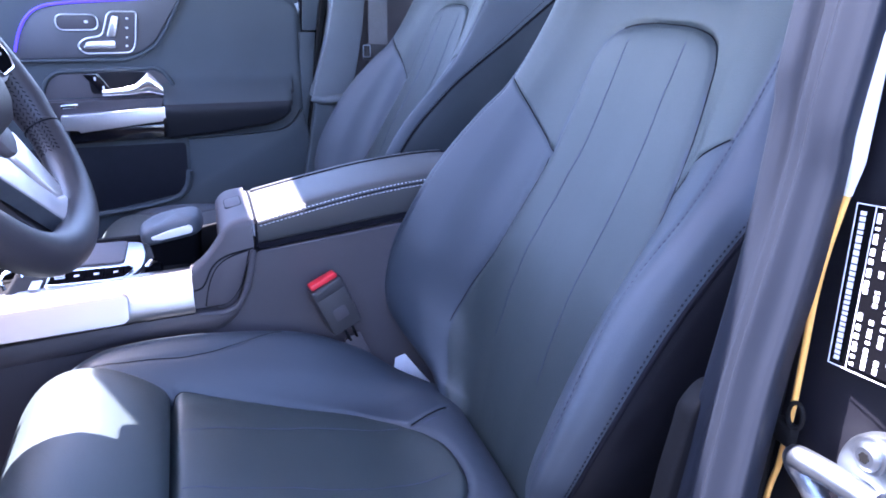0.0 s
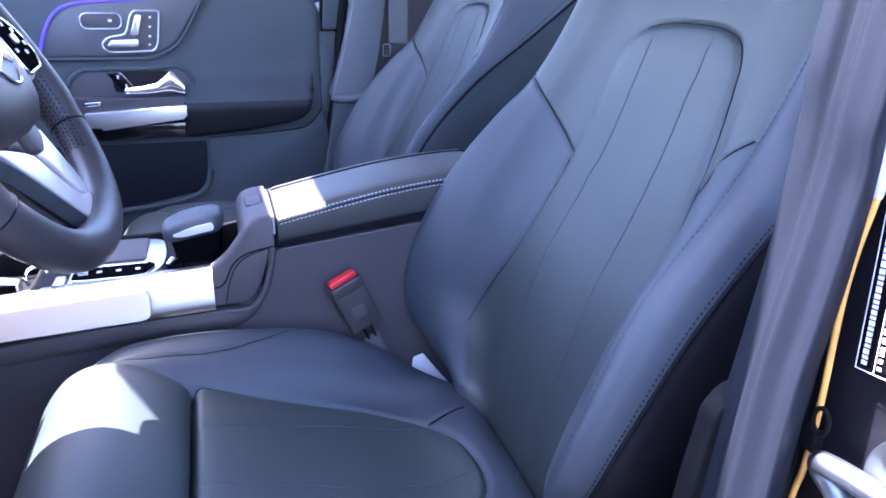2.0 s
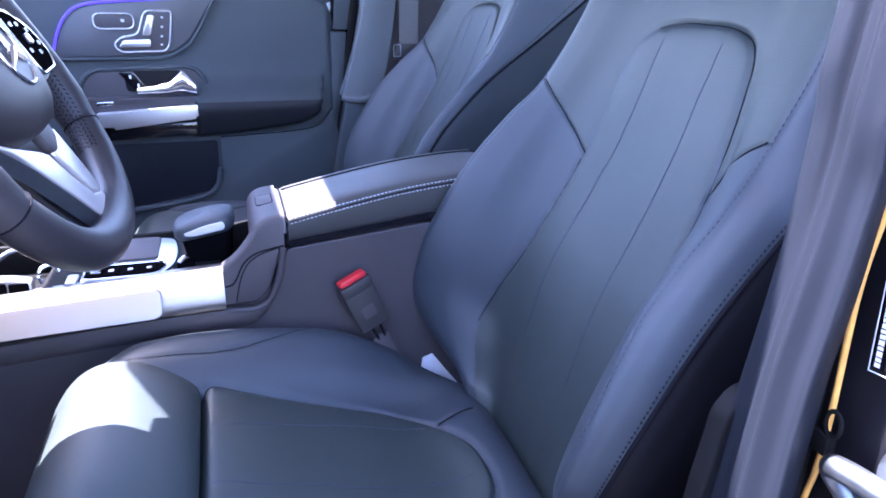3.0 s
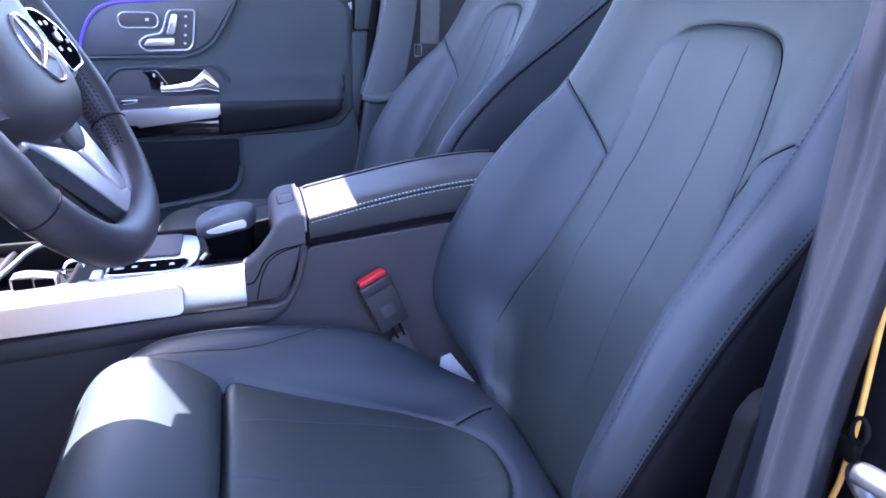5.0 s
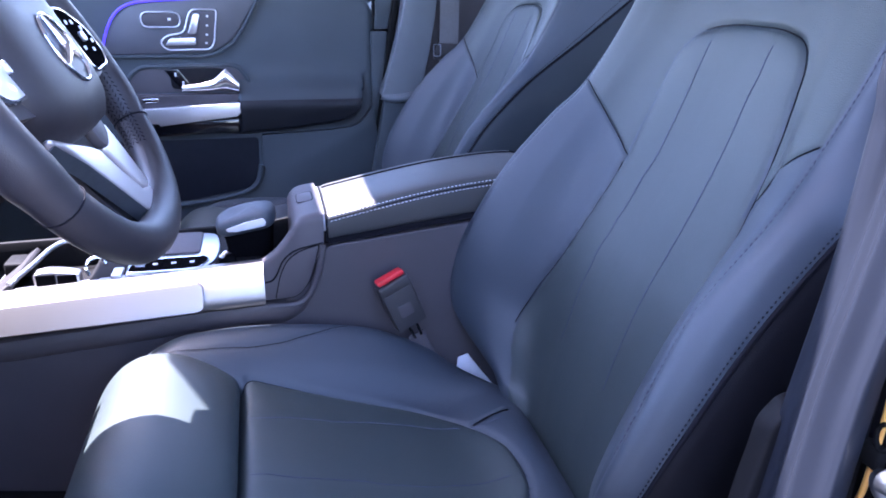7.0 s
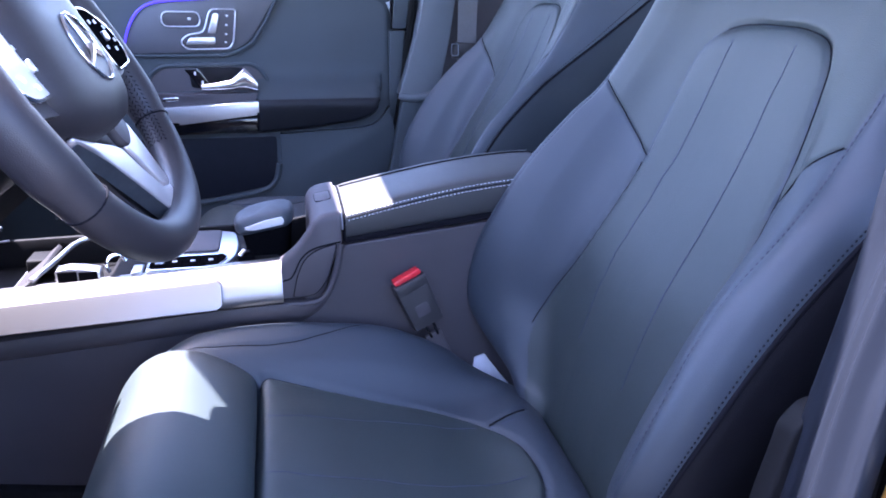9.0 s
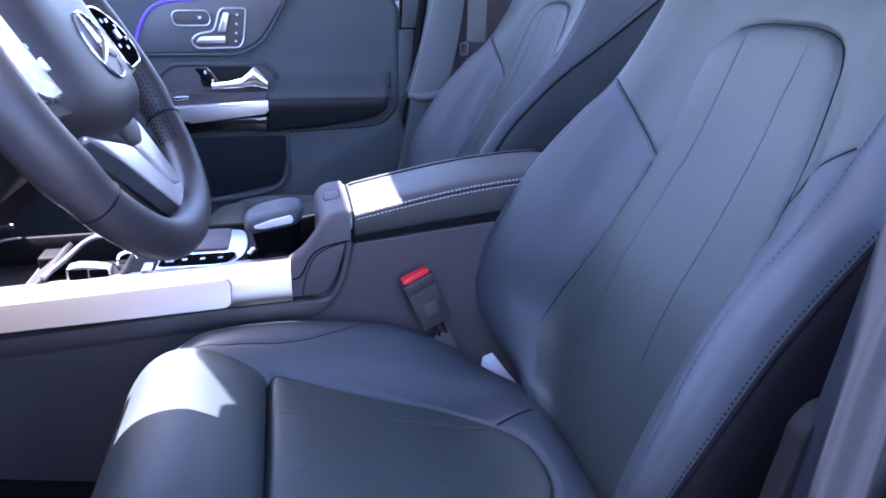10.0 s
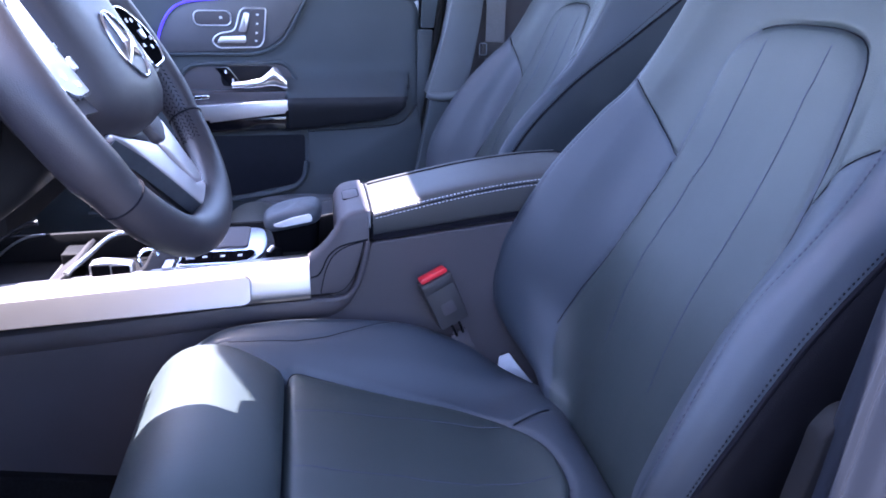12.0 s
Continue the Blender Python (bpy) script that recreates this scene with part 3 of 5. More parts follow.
# ---- dashboard ----
def build_dashboard():
    d = thing("dashboard", (-0.7, 0, 0.6), "black dashboard lower part with a glossy panel", "dashboard")
    part("body", loft([[(-0.80, y, 1.07), (-0.67, y, 1.06), (-0.640, y, 1.03), (-0.625, y, 0.94), (-0.60, y, 0.80), (-0.58, y, 0.70), (-0.62, y, 0.60), (-0.72, y, 0.54), (-0.98, y, 0.54), (-0.98, y, 1.04)] for y in np.linspace(-0.70, 0.70, 9)]), DASH, d)
    part("centre_stack", box((-0.70, -0.085, 0.66), (-0.560, 0.17, 0.965), 0.012), DASH, d, "black centre stack")
    part("binnacle", box((-0.66, -0.57, 0.90), (-0.460, -0.18, 1.08), 0.03), DASH, d, "black instrument hood")
    part("side_vent", box((-0.62, -0.60, 0.93), (-0.297, -0.425, 1.05), 0.03), DASH, d, "black outer end of the dashboard")
    return d


build_dashboard()


# ---- centre console ----
def build_console():
    c = thing("centre_console", (-0.1, 0, 0.34), "black centre console with silver side trim", "console")
    # lower tunnel with its sides
    side = rounded([(-0.62, 0.34), (0.62, 0.34), (0.62, 0.74), (0.33, 0.764), (0.0, 0.728), (-0.02, 0.68), (-0.06, 0.652), (-0.09, 0.648), (-0.62, 0.622)], [0.0, 0, 0.02, 0.01, 0.006, 0.02, 0.02, 0.01, 0], 4)
    part("body", prism(side, (0, -0.131, 0), X, Z, Y, 0.172, 0.002), PLASTIC, c, "black plastic console body", smooth=False)
    # ledge line above the tunnel side
    ledge = catmull([(-0.62, -0.140, 0.619), (-0.40, -0.140, 0.632), (-0.18, -0.140, 0.648), (-0.0885, -0.1395, 0.6515), (-0.0465, -0.1390, 0.6510), (-0.0265, -0.1385, 0.6635), (-0.0130, -0.1380, 0.6965), (-0.0055, -0.1375, 0.7340)], 50)
    step = [(p, min(1.0, max(0.02, (-0.004 - p[0]) / 0.06))) for p in ledge]
    part("side_step", loft([[(p[0], p[1] + a * f, p[2] + b * f) for a, b in ((0.010, 0.0045), (0.002, 0.0045), (-0.0025, 0.0020), (-0.0042, -0.003), (-0.0042, -0.010), (-0.001, -0.021), (0.009, -0.030))] for p, f in step]), PLASTIC, c, "rounded step along the console side")
    part("ledge", tube([p for p in ledge if p[0] > -0.085], 0.0045, 10), PLASTIC, c)
    # carpet below the tunnel side
    part("tunnel_carpet", prism([(-0.62, 0.34), (-0.30, 0.34), (-0.30, 0.382), (-0.389, 0.398), (-0.509, 0.421), (-0.62, 0.445)], (0, -0.129, 0), X, Z, -Y, 0.018, 0.004), CARPET, c, "black carpet along the foot of the console")
    # silver side trim
    secs, plate = [], []
    for x in np.linspace(-0.62, -0.084, 24):
        zb, zt = 0.659 + 0.044 * (x + 0.087), 0.709 + 0.054 * (x + 0.084)
        secs.append([(x, -0.120, zb), (x, -0.149, zb), (x, -0.1525, zb + 0.004), (x, -0.1530, zb + 0.011), (x, -0.1495, zb + 0.020), (x, -0.138, zt - 0.012), (x, -0.128, zt - 0.003), (x, -0.122, zt), (x, -0.110, zt)])
    t = part("side_trim", loft(secs), SILVER, c, "brushed aluminium side trim")
    for x in list(np.linspace(-0.62, -0.172, 16)) + [-0.1690, -0.1660, -0.1635, -0.1615, -0.1603, -0.1600]:
        zb, zt = 0.659 + 0.044 * (x + 0.087), 0.709 + 0.054 * (x + 0.084)
        e = 0.010 * (1 - math.sqrt(max(0.0, 1 - (max(0.0, x + 0.172) / 0.0121) ** 2)))
        lo, hi = zb + 0.004 + e, zt - 0.011 - e
        k = 0.0065 if x < -0.1605 else -0.004
        ylo, yhi = -0.1540 + (lo - zb - 0.004) * 0.45, -0.1540 + (hi - zb - 0.004) * 0.45
        plate.append([(x, ylo + 0.012, lo), (x, ylo - k * 0.8, lo + 0.0005), (x, ylo - k, lo + 0.002), (x, yhi - k, hi - 0.003), (x, yhi - k * 0.7, hi), (x, yhi + 0.014, hi + 0.003)])
    part("grip_plate", loft(plate), SILVER, t, "raised silver grip plate")
    # armrest box with its padded lid
    rows = []
    lid_top = lambda x: float(smooth_interp(np.array([x]), (-0.02, 0.0, 0.086, 0.16, 0.2335, 0.30, 0.32), (0.7735, 0.7780, 0.7965, 0.8100, 0.8185, 0.8215, 0.8215))[0])
    for x in np.linspace(0.002, 0.312, 34):
        e = max(0.0, (x - 0.29) / 0.022) ** 2 * 0.012
        zt, zb = lid_top(x) - e - 0.002 * math.exp(-((x - 0.002) / 0.004) ** 2), 0.7375 + 0.125 * x
        section = catmull([(-0.1265, zb), (-0.1288, zb + 0.006), (-0.1300, zt - 0.024), (-0.1292, zt - 0.014), (-0.1262, zt - 0.0085), (-0.118, zt - 0.0045), (-0.095, zt - 0.0015), (-0.05, zt), (-0.005, zt - 0.003), (0.012, zt - 0.008), (0.024, zt - 0.018), (0.028, zt - 0.034)], 36).tolist()
        rows.append([(x, y, z) for y, z in section + [[0.028, zb]]])
    lid = part("armrest_lid", loft(rows), ARMREST, c, "padded black leather armrest lid with pale twin stitching")
    for dy, dz in ((-0.1280, -0.0105), (-0.1302, -0.0168)):
        part("stitching", dashes([(x, dy, lid_top(x) + dz) for x in np.linspace(0.006, 0.305, 40)], 0.0034, 0.0020, 0.00062), THREAD, lid, "pale twin stitching")
    part("lid_crease", tube([(x, -0.1298, lid_top(x) - 0.0138) for x in np.linspace(0.004, 0.308, 40)], 0.0009, 6), SEAM, lid)
    part("lid_gap", prism([(0.003, 0.7315), (0.318, 0.7705), (0.318, 0.7780), (0.003, 0.7390)], (0, -0.1300, 0), X, Z, -Y, 0.0016, 0), SEAM, c, "dark gap under the armrest lid")
    part("lid_seam", tube([(x, -0.020, lid_top(x) - 0.0008) for x in np.linspace(0.004, 0.275, 30)] + [(0.289, -0.026, lid_top(0.289)), (0.296, -0.040, lid_top(0.296) + 0.0002), (0.299, -0.10, lid_top(0.299) - 0.0025)], 0.0013, 6), SEAM, lid)
    part("front_gap", tube(catmull([(0.0005, y, z) for y, z in ((-0.1305, 0.735), (-0.1315, 0.758), (-0.1285, 0.768), (-0.118, 0.7725), (-0.05, 0.7765), (-0.005, 0.7735), (0.02, 0.763))], 30), 0.0020, 8), SEAM, lid)
    part("front_edge", tube(catmull([(-0.0025, y, z) for y, z in ((-0.1355, 0.752), (-0.1335, 0.762), (-0.1285, 0.7685), (-0.118, 0.7725), (-0.05, 0.7765), (-0.005, 0.7735), (0.015, 0.766))], 30), 0.0016, 8), SATIN, lid, "bright front edge")
    # shoulder in front of the armrest, sloping to the tray
    slope = catmull([(-0.004, 0.776), (-0.018, 0.7747), (-0.030, 0.7715), (-0.0390, 0.7645), (-0.0455, 0.7535), (-0.0535, 0.7425), (-0.0640, 0.7300), (-0.0750, 0.7205), (-0.0845, 0.7140)], 30)
    ramp = []
    for y in np.linspace(-0.1385, 0.038, 60):
        near = max(0.0, (-0.1265 - y) / 0.012)
        e = 0.0095 * (1 - math.sqrt(max(0.0, 1 - near ** 2))) + 0.014 * max(0.0, (y + 0.05) / 0.088) ** 8
        b = min(1.0, max(0.0, (y + 0.122) / 0.014))
        b = b * b * (3 - 2 * b)
        row = [(x + b * (max(x, -0.0440 - 0.02 * max(0.0, 0.74 - z)) - x), y, z - e) for x, z in slope]
        ramp.append(row + [(row[-1][0], y, 0.66), (-0.040, y, 0.662), (-0.004, y, 0.735)])
    shoulder = part("shoulder", loft(ramp), PLASTIC, c, "smooth grey-black shoulder sweeping down from the armrest")
    key = rounded([(-0.034, -0.072), (-0.012, -0.072), (-0.012, -0.030), (-0.034, -0.030)], 0.007)
    part("release_button", prism(key, (0, 0, 0.7766), Vector((0.982, 0, 0.187)), Y, Vector((-0.187, 0, 0.982)), 0.0020, 0.001), PLASTIC, shoulder, "small grey lid button")
    part("button_gap", frame_ring(key, (0, 0, 0.7780), Vector((0.982, 0, 0.187)), Y, Z, 0.0007), SEAM, shoulder)
    hatch = rounded([(-0.0705, 0.6615), (-0.042, 0.6625), (-0.026, 0.682), (-0.0165, 0.713), (-0.0110, 0.7340), (-0.0370, 0.7270), (-0.0525, 0.7160), (-0.0630, 0.6950)], [0.003, 0.010, 0.02, 0.02, 0.003, 0.014, 0.012, 0.016], 5)
    part("side_flap", prism(hatch, (0, -0.1355, 0), X, Z, -Y, 0.0052, 0.0022), PLASTIC, c, "small dark side flap")
    part("flap_gap", frame_ring(hatch, (0, -0.1392, 0), X, Z, -Y, 0.0011), SEAM, c)
    part("flap_line", tube(catmull([(-0.0050, -0.1389, 0.7365), (-0.0398, -0.1389, 0.7290), (-0.0575, -0.1389, 0.7160), (-0.0675, -0.1389, 0.6965), (-0.0740, -0.1389, 0.6880), (-0.0845, -0.1389, 0.6855)], 30), 0.0011, 6), SEAM, c)
    # top deck and tray
    part("tray_floor", box((-0.62, -0.118, 0.640), (-0.302, 0.036, 0.662), 0.003), DASH, c, "black floor of the front tray")
    part("deck", prism(rounded([(-0.302, -0.118), (-0.086, -0.118), (-0.086, 0.036), (-0.302, 0.036)], 0.006), (0, 0, 0.66), X, Y, Z, 0.038, 0.004), DASH, c, "black tray of the console")
    part("far_trim", prism([(-0.62, 0.700), (-0.084, 0.710), (-0.040, 0.718), (-0.040, 0.66), (-0.62, 0.605)], (0, 0.034, 0), X, Z, Y, 0.008, 0.003), DASH, c)
    # touchpad panel
    pad = rounded([(-0.258, -0.1165), (-0.166, -0.1165), (-0.146, -0.085), (-0.142, -0.03), (-0.150, 0.030), (-0.258, 0.030)], [0.008, 0.02, 0.02, 0.02, 0.02, 0.008], 5)
    p = part("touchpad_frame", prism(pad, (0, 0, 0.692), X, Y, Vector((0.02, 0, 1)), 0.0105, 0.003), SATIN, c, "silver frame of the touchpad")
    part("touchpad", prism(rounded([(-0.252, -0.058), (-0.168, -0.058), (-0.168, 0.026), (-0.252, 0.026)], 0.008), (0, 0, 0.7000), X, Y, Z, 0.0060, 0.002), PLASTIC, p, "dark grey touchpad")
    part("switch_plate", prism(rounded([(-0.253, -0.1130), (-0.168, -0.1130), (-0.156, -0.086), (-0.160, -0.070), (-0.253, -0.070)], 0.007), (0, 0, 0.7010), X, Y, Z, 0.0028, 0.001), PANEL_BLACK, p, "black switch plate")
    part("row_frame", frame_ring(rounded([(-0.254, -0.1140), (-0.167, -0.1140), (-0.155, -0.086), (-0.159, -0.069), (-0.254, -0.069)], 0.007), (0, 0, 0.7035), X, Y, Z, 0.0012), CHROME, p, "thin chrome frame")
    for x in (-0.222, -0.199, -0.176):
        part("switch", box((x - 0.009, -0.108, 0.7030), (x + 0.009, -0.078, 0.7052), 0.0012), PANEL_BLACK, p)
        part("symbol", box((x - 0.003, -0.096, 0.7050), (x + 0.003, -0.090, 0.7056), 0.0), PRINT, p)
    part("volume_roller", tube([(-0.246, -0.094, 0.705), (-0.234, -0.094, 0.705)], 0.006, 16), CHROME, p, "silver volume roller")
    part("silver_tab", box((-0.274, -0.116, 0.694), (-0.261, -0.088, 0.703), 0.002), SATIN, c, "small silver tab")
    # small dial between the touchpad and the palm rest
    part("dial_base", box((-0.142, -0.098, 0.690), (-0.120, -0.074, 0.7075), 0.004), PANEL_BLACK, c, "dark base of a small dial")
    part("dial", tube([(-0.139, -0.097, 0.7085), (-0.132, -0.090, 0.7125), (-0.126, -0.083, 0.7105)], [0.003, 0.0045, 0.0025], 10), CHROME, c, "small chrome dial")
    # palm rest
    outline = rounded([(-0.142, -0.080), (-0.070, -0.080), (-0.062, -0.055), (-0.064, -0.018), (-0.090, -0.006), (-0.128, -0.008), (-0.146, -0.036)], [0.014, 0.014, 0.015, 0.015, 0.015, 0.015, 0.022], 5)
    mid_x, mid_y = -0.104, -0.044
    shrink = lambda rings: loft([[(mid_x + sx + (a - mid_x) * k, mid_y + (b - mid_y) * k, z + 0.15 * (a - mid_x)) for a, b in outline] for z, k, sx in rings])
    rest = part("palm_rest", shrink(((0.7350, 0.86, 0.002), (0.7375, 0.94, 0.001), (0.7405, 0.985, 0), (0.746, 1.0, 0), (0.7515, 0.985, 0), (0.7555, 0.93, 0), (0.7580, 0.82, 0), (0.7592, 0.62, 0), (0.7598, 0.3, 0))), LEATHER_FINE, c, "padded black palm rest")
    part("foot", shrink(((0.690, 0.74, 0.004), (0.716, 0.78, 0.004), (0.733, 0.84, 0.003), (0.7365, 0.88, 0.002))), PANEL_BLACK, rest, "dark hollowed foot")
    part("silver_band", prism(rounded([(-0.130, 0.7430), (-0.128, 0.7395), (-0.117, 0.7385), (-0.0785, 0.7450), (-0.0765, 0.7500), (-0.0800, 0.7560), (-0.104, 0.7515)], 0.0025), (0, -0.0775, 0), X, Z, -Y, 0.0045, 0.0015), SILVER_AND_SUNLIT, rest, "silver band along the palm rest")
    # tray in front: ramp, silver edge and ports
    part("tray_edge", tube(catmull([(-0.392, -0.113, 0.699), (-0.379, -0.06, 0.702), (-0.369, -0.005, 0.704), (-0.356, 0.020, 0.705), (-0.334, 0.026, 0.704), (-0.305, 0.027, 0.703)], 30), 0.0035, 8), SATIN, c, "silver edge of the front tray")
    part("tray_ramp", prism([(-0.438, 0.664), (-0.430, 0.666), (-0.388, 0.694), (-0.392, 0.699)], (0, -0.114, 0), X, Z, Y, 0.135, 0.001), PLASTIC_HARD, c, "dark sloping wall of the tray")
    part("tray_front_edge", tube(catmull([(-0.530, 0.020, 0.670), (-0.516, 0.020, 0.6835), (-0.497, 0.020, 0.697), (-0.478, 0.020, 0.7055), (-0.455, 0.020, 0.7085)], 20), 0.0016, 8), SATIN, c, "thin bright front edge of the tray")
    part("tray_front_rim", tube(catmull([(-0.520, 0.022, 0.697), (-0.505, 0.022, 0.708), (-0.489, 0.022, 0.718), (-0.472, 0.022, 0.7245), (-0.462, 0.022, 0.7255)], 20), [0.0022 + 0.0022 * k / 19 for k in range(20)], 8), CHROME, c, "chrome rim in front of the tray")
    part("ramp_edge", tube([(-0.434, -0.112, 0.6665), (-0.434, 0.02, 0.6665)], 0.0012, 6), SATIN, c)
    part("charging_mat", box((-0.428, -0.016, 0.668), (-0.396, 0.022, 0.690), 0.003), DASH, c, "dark grey mat in the tray")
    ports = part("port_block", prism(rounded([(-0.364, 0.686), (-0.311, 0.687), (-0.311, 0.706), (-0.330, 0.7105), (-0.350, 0.7125), (-0.364, 0.709)], 0.004), (0, -0.112, 0), X, Z, Y, 0.020, 0.002), SATIN, c, "silver framed port block")
    for x, h in ((-0.3495, 0.7080), (-0.3250, 0.7065)):
        part("port", prism(rounded([(x - 0.0112, 0.690), (x + 0.0112, 0.690), (x + 0.0112, h), (x - 0.0112, h)], 0.002), (0, -0.1115, 0), X, Z, -Y, 0.0022, 0.0006), PANEL_BLACK, ports, "black port flap")
    part("key_clip", tube(catmull([(-0.300, -0.108, 0.702), (-0.303, -0.106, 0.714), (-0.296, -0.102, 0.722), (-0.285, -0.100, 0.722), (-0.280, -0.102, 0.714)], 16), 0.0025, 8), CHROME, c, "small bent chrome clip")
    return c


build_console()


# ---- seat belt buckle ----
def build_buckle():
    b = thing("belt_buckle", (0.13, -0.155, 0.60), "black seat belt buckle with a red release button", "belt buckle")
    up = Vector((-0.028, 0.003, 0.066)).normalized()
    across = Vector((0.040, 0.008, 0.012)).normalized()
    across = (across - up * across.dot(up)).normalized()
    out = across.cross(up).normalized()
    if out.y > 0:
        out = -out
    o = Vector((0.093, -0.160, 0.654))
    def f(name, pts, d0, d1, r, m, par, label=""):
        return part(name, prism(rounded(pts, 0.004), o + out * d0, across, up, out, d1 - d0, r), m, par, label)
    body = f("body", [(-0.022, -0.040), (0.022, -0.040), (0.0235, 0.033), (-0.0235, 0.033)], -0.011, 0.011, 0.003, PLASTIC_HARD, b)
    f("red_button", [(-0.020, 0.0335), (0.020, 0.0335), (0.020, 0.041), (-0.020, 0.041)], -0.008, 0.008, 0.003, RED, b, "red release button")
    f("face_step", [(-0.021, 0.018), (0.021, 0.018), (0.021, 0.0315), (-0.021, 0.0315)], 0.0105, 0.0122, 0.001, PLASTIC_HARD, body)
    f("press_mark", [(-0.010, -0.022), (0.010, -0.022), (0.010, -0.004), (-0.010, -0.004)], 0.0108, 0.0114, 0.0003, PLASTIC, body)
    part("stalk", prism(rounded([(-0.012, -0.056), (0.012, -0.056), (0.013, -0.13), (-0.013, -0.13)], 0.003), o - out * 0.002, across, up, out, 0.006, 0.002), PLASTIC, b, "short dark grey strap below the buckle")
    for s in (-1, 1):
        part("wire", tube([o - up * 0.036 + across * 0.006 * s + out * 0.007, o - up * 0.058 + across * 0.005 * s + out * 0.009], 0.0018, 6), GLOSS, b)


build_buckle()


# ---- steering wheel ----
WH_C = Vector((-0.243, -0.37, 0.985))
WH_T = radians(29)
WH_UP = Vector((-math.sin(WH_T), 0, math.cos(WH_T)))
WH_F = Vector((math.cos(WH_T), 0, math.sin(WH_T)))  # towards the driver


def wheel_at(a, r, d=0.0):
    """Clock angle a in degrees from the top towards the passenger."""
    return WH_C + WH_UP * (r * math.cos(radians(a))) + Y * (r * math.sin(radians(a))) + WH_F * d


def rim_r(a):
    """Radius of the rim, a little flattened at the bottom."""
    return 0.170 - 0.017 * math.exp(-((a % 360 - 178) / 42) ** 2)


def build_wheel():
    w = thing("steering_wheel", tuple(WH_C - WH_F * 0.06), "black leather steering wheel with silver lower spoke", "steering wheel")
    part("rim", tube([wheel_at(a, rim_r(a)) for a in range(0, 360, 4)], 0.0172, 18, True, up=tuple(WH_F)), WHEEL, w, "black leather rim")
    for s in (-1, 1):
        bulge = [0.0170 + 0.0028 * min(1.0, (a - 62) / 9, (116 - a) / 9) for a in range(62, 117, 3)]
        part("grip", tube([wheel_at(s * a, rim_r(a) - 0.0015) for a in range(62, 117, 3)], bulge, 18, False, up=tuple(WH_F)), WHEEL, w, "leather grip")
        part("rim_seam", tube([wheel_at(s * 117, rim_r(117)) + (wheel_at(s * 117, 1) - WH_C).normalized() * 0.0176 * math.cos(k * math.pi / 10) + WH_F * 0.0176 * math.sin(k * math.pi / 10) for k in range(20)], 0.0008, 6, True), SEAM, w)
        v, f = [], []
        for i in range(30):
            for j in range(6):
                a, b = 74 + i * 1.9 + (j % 2) * 0.6, radians(-36 + j * 13)
                q = 0.0170 + 0.0028 * max(0.0, min(1.0, (a - 62) / 9, (116 - a) / 9)) + 0.0001
                p = wheel_at(s * a, rim_r(a) - 0.0015 - q * math.cos(b), q * math.sin(b))
                d = (wheel_at(s * (a + 1), 0.17) - wheel_at(s * a, 0.17)).normalized() + WH_F * (0.7 if j % 2 else -0.7)
                q, g = tube([p - d * 0.0014, p + d * 0.0014], 0.0005, 5)
                f += [tuple(t + len(v) for t in h) for h in g]
                v += q
        if s > 0:
            part("perforation", (v, f), SEAM, w, kind="stuff")
    # hub and airbag cover
    secs = []
    for d, k in ((-0.05, 0.92), (-0.010, 1.0), (0.006, 0.99), (0.018, 0.91), (0.026, 0.72), (0.0295, 0.45), (0.0305, 0.2)):
        secs.append([WH_C + Y * (a * k) + WH_UP * ((b + 0.005) * k) + WH_F * d for a, b in rounded([(-0.119, 0.098), (0.075, 0.098), (0.070, -0.028), (0.034, -0.060), (-0.062, -0.058), (-0.112, -0.030)], 0.034, 7)])
    hub = part("airbag_cover", loft(secs), WHEEL, w, "black airbag cover")
    em = WH_C + WH_F * 0.0325 + WH_UP * 0.010 - Y * 0.009
    part("emblem_ring", tube([em + Y * (0.029 * math.cos(t)) + WH_UP * (0.029 * math.sin(t)) - WH_F * 0.0018 for t in np.linspace(0, 2 * math.pi, 40, endpoint=False)], 0.0016, 8, True, up=tuple(WH_F)), CHROME, hub, "plain silver emblem ring")
    for t in (90, 210, 330):
        q = Y * math.cos(radians(t)) + WH_UP * math.sin(radians(t))
        part("emblem_bar", tube([em - WH_F * 0.001, em + q * 0.012 - WH_F * 0.001, em + q * 0.028 - WH_F * 0.002], [0.0048, 0.0038, 0.0012], 8), CHROME, hub)
    part("column", loft([[WH_C - WH_F * f + Y * a * k + WH_UP * b * k for a, b in rounded([(-0.085, -0.055), (0.040, -0.055), (0.043, 0.045), (-0.085, 0.045)], 0.022)] for f, k in ((0.035, 0.50), (0.05, 0.66), (0.09, 0.95), (0.16, 1.1), (0.26, 1.15))]), DASH, w, "black column shroud")
    for s in (-1, 1):
        lift = 0.004 if s > 0 else -0.003
        face = WH_C + WH_F * (lift + 0.0105)
        secs = [[WH_C + Y * (s * x) + WH_UP * (0.012 + h * q) + WH_F * (lift + e * p) for p, q in ((-1, -1), (-1, 1), (1, 1), (1, -1))] for x, h, e in ((0.060, 0.036, 0.012), (0.100, 0.034, 0.012), (0.130, 0.030, 0.010), (0.158, 0.026, 0.008))]
        sp = part("spoke", loft(secs), PLASTIC, w)
        pan = rounded([(0.072, 0.045), (0.110, 0.042), (0.143, 0.020), (0.148, -0.004), (0.132, -0.016), (0.078, -0.018)], [0.01, 0.016, 0.03, 0.008, 0.008, 0.01], 5)
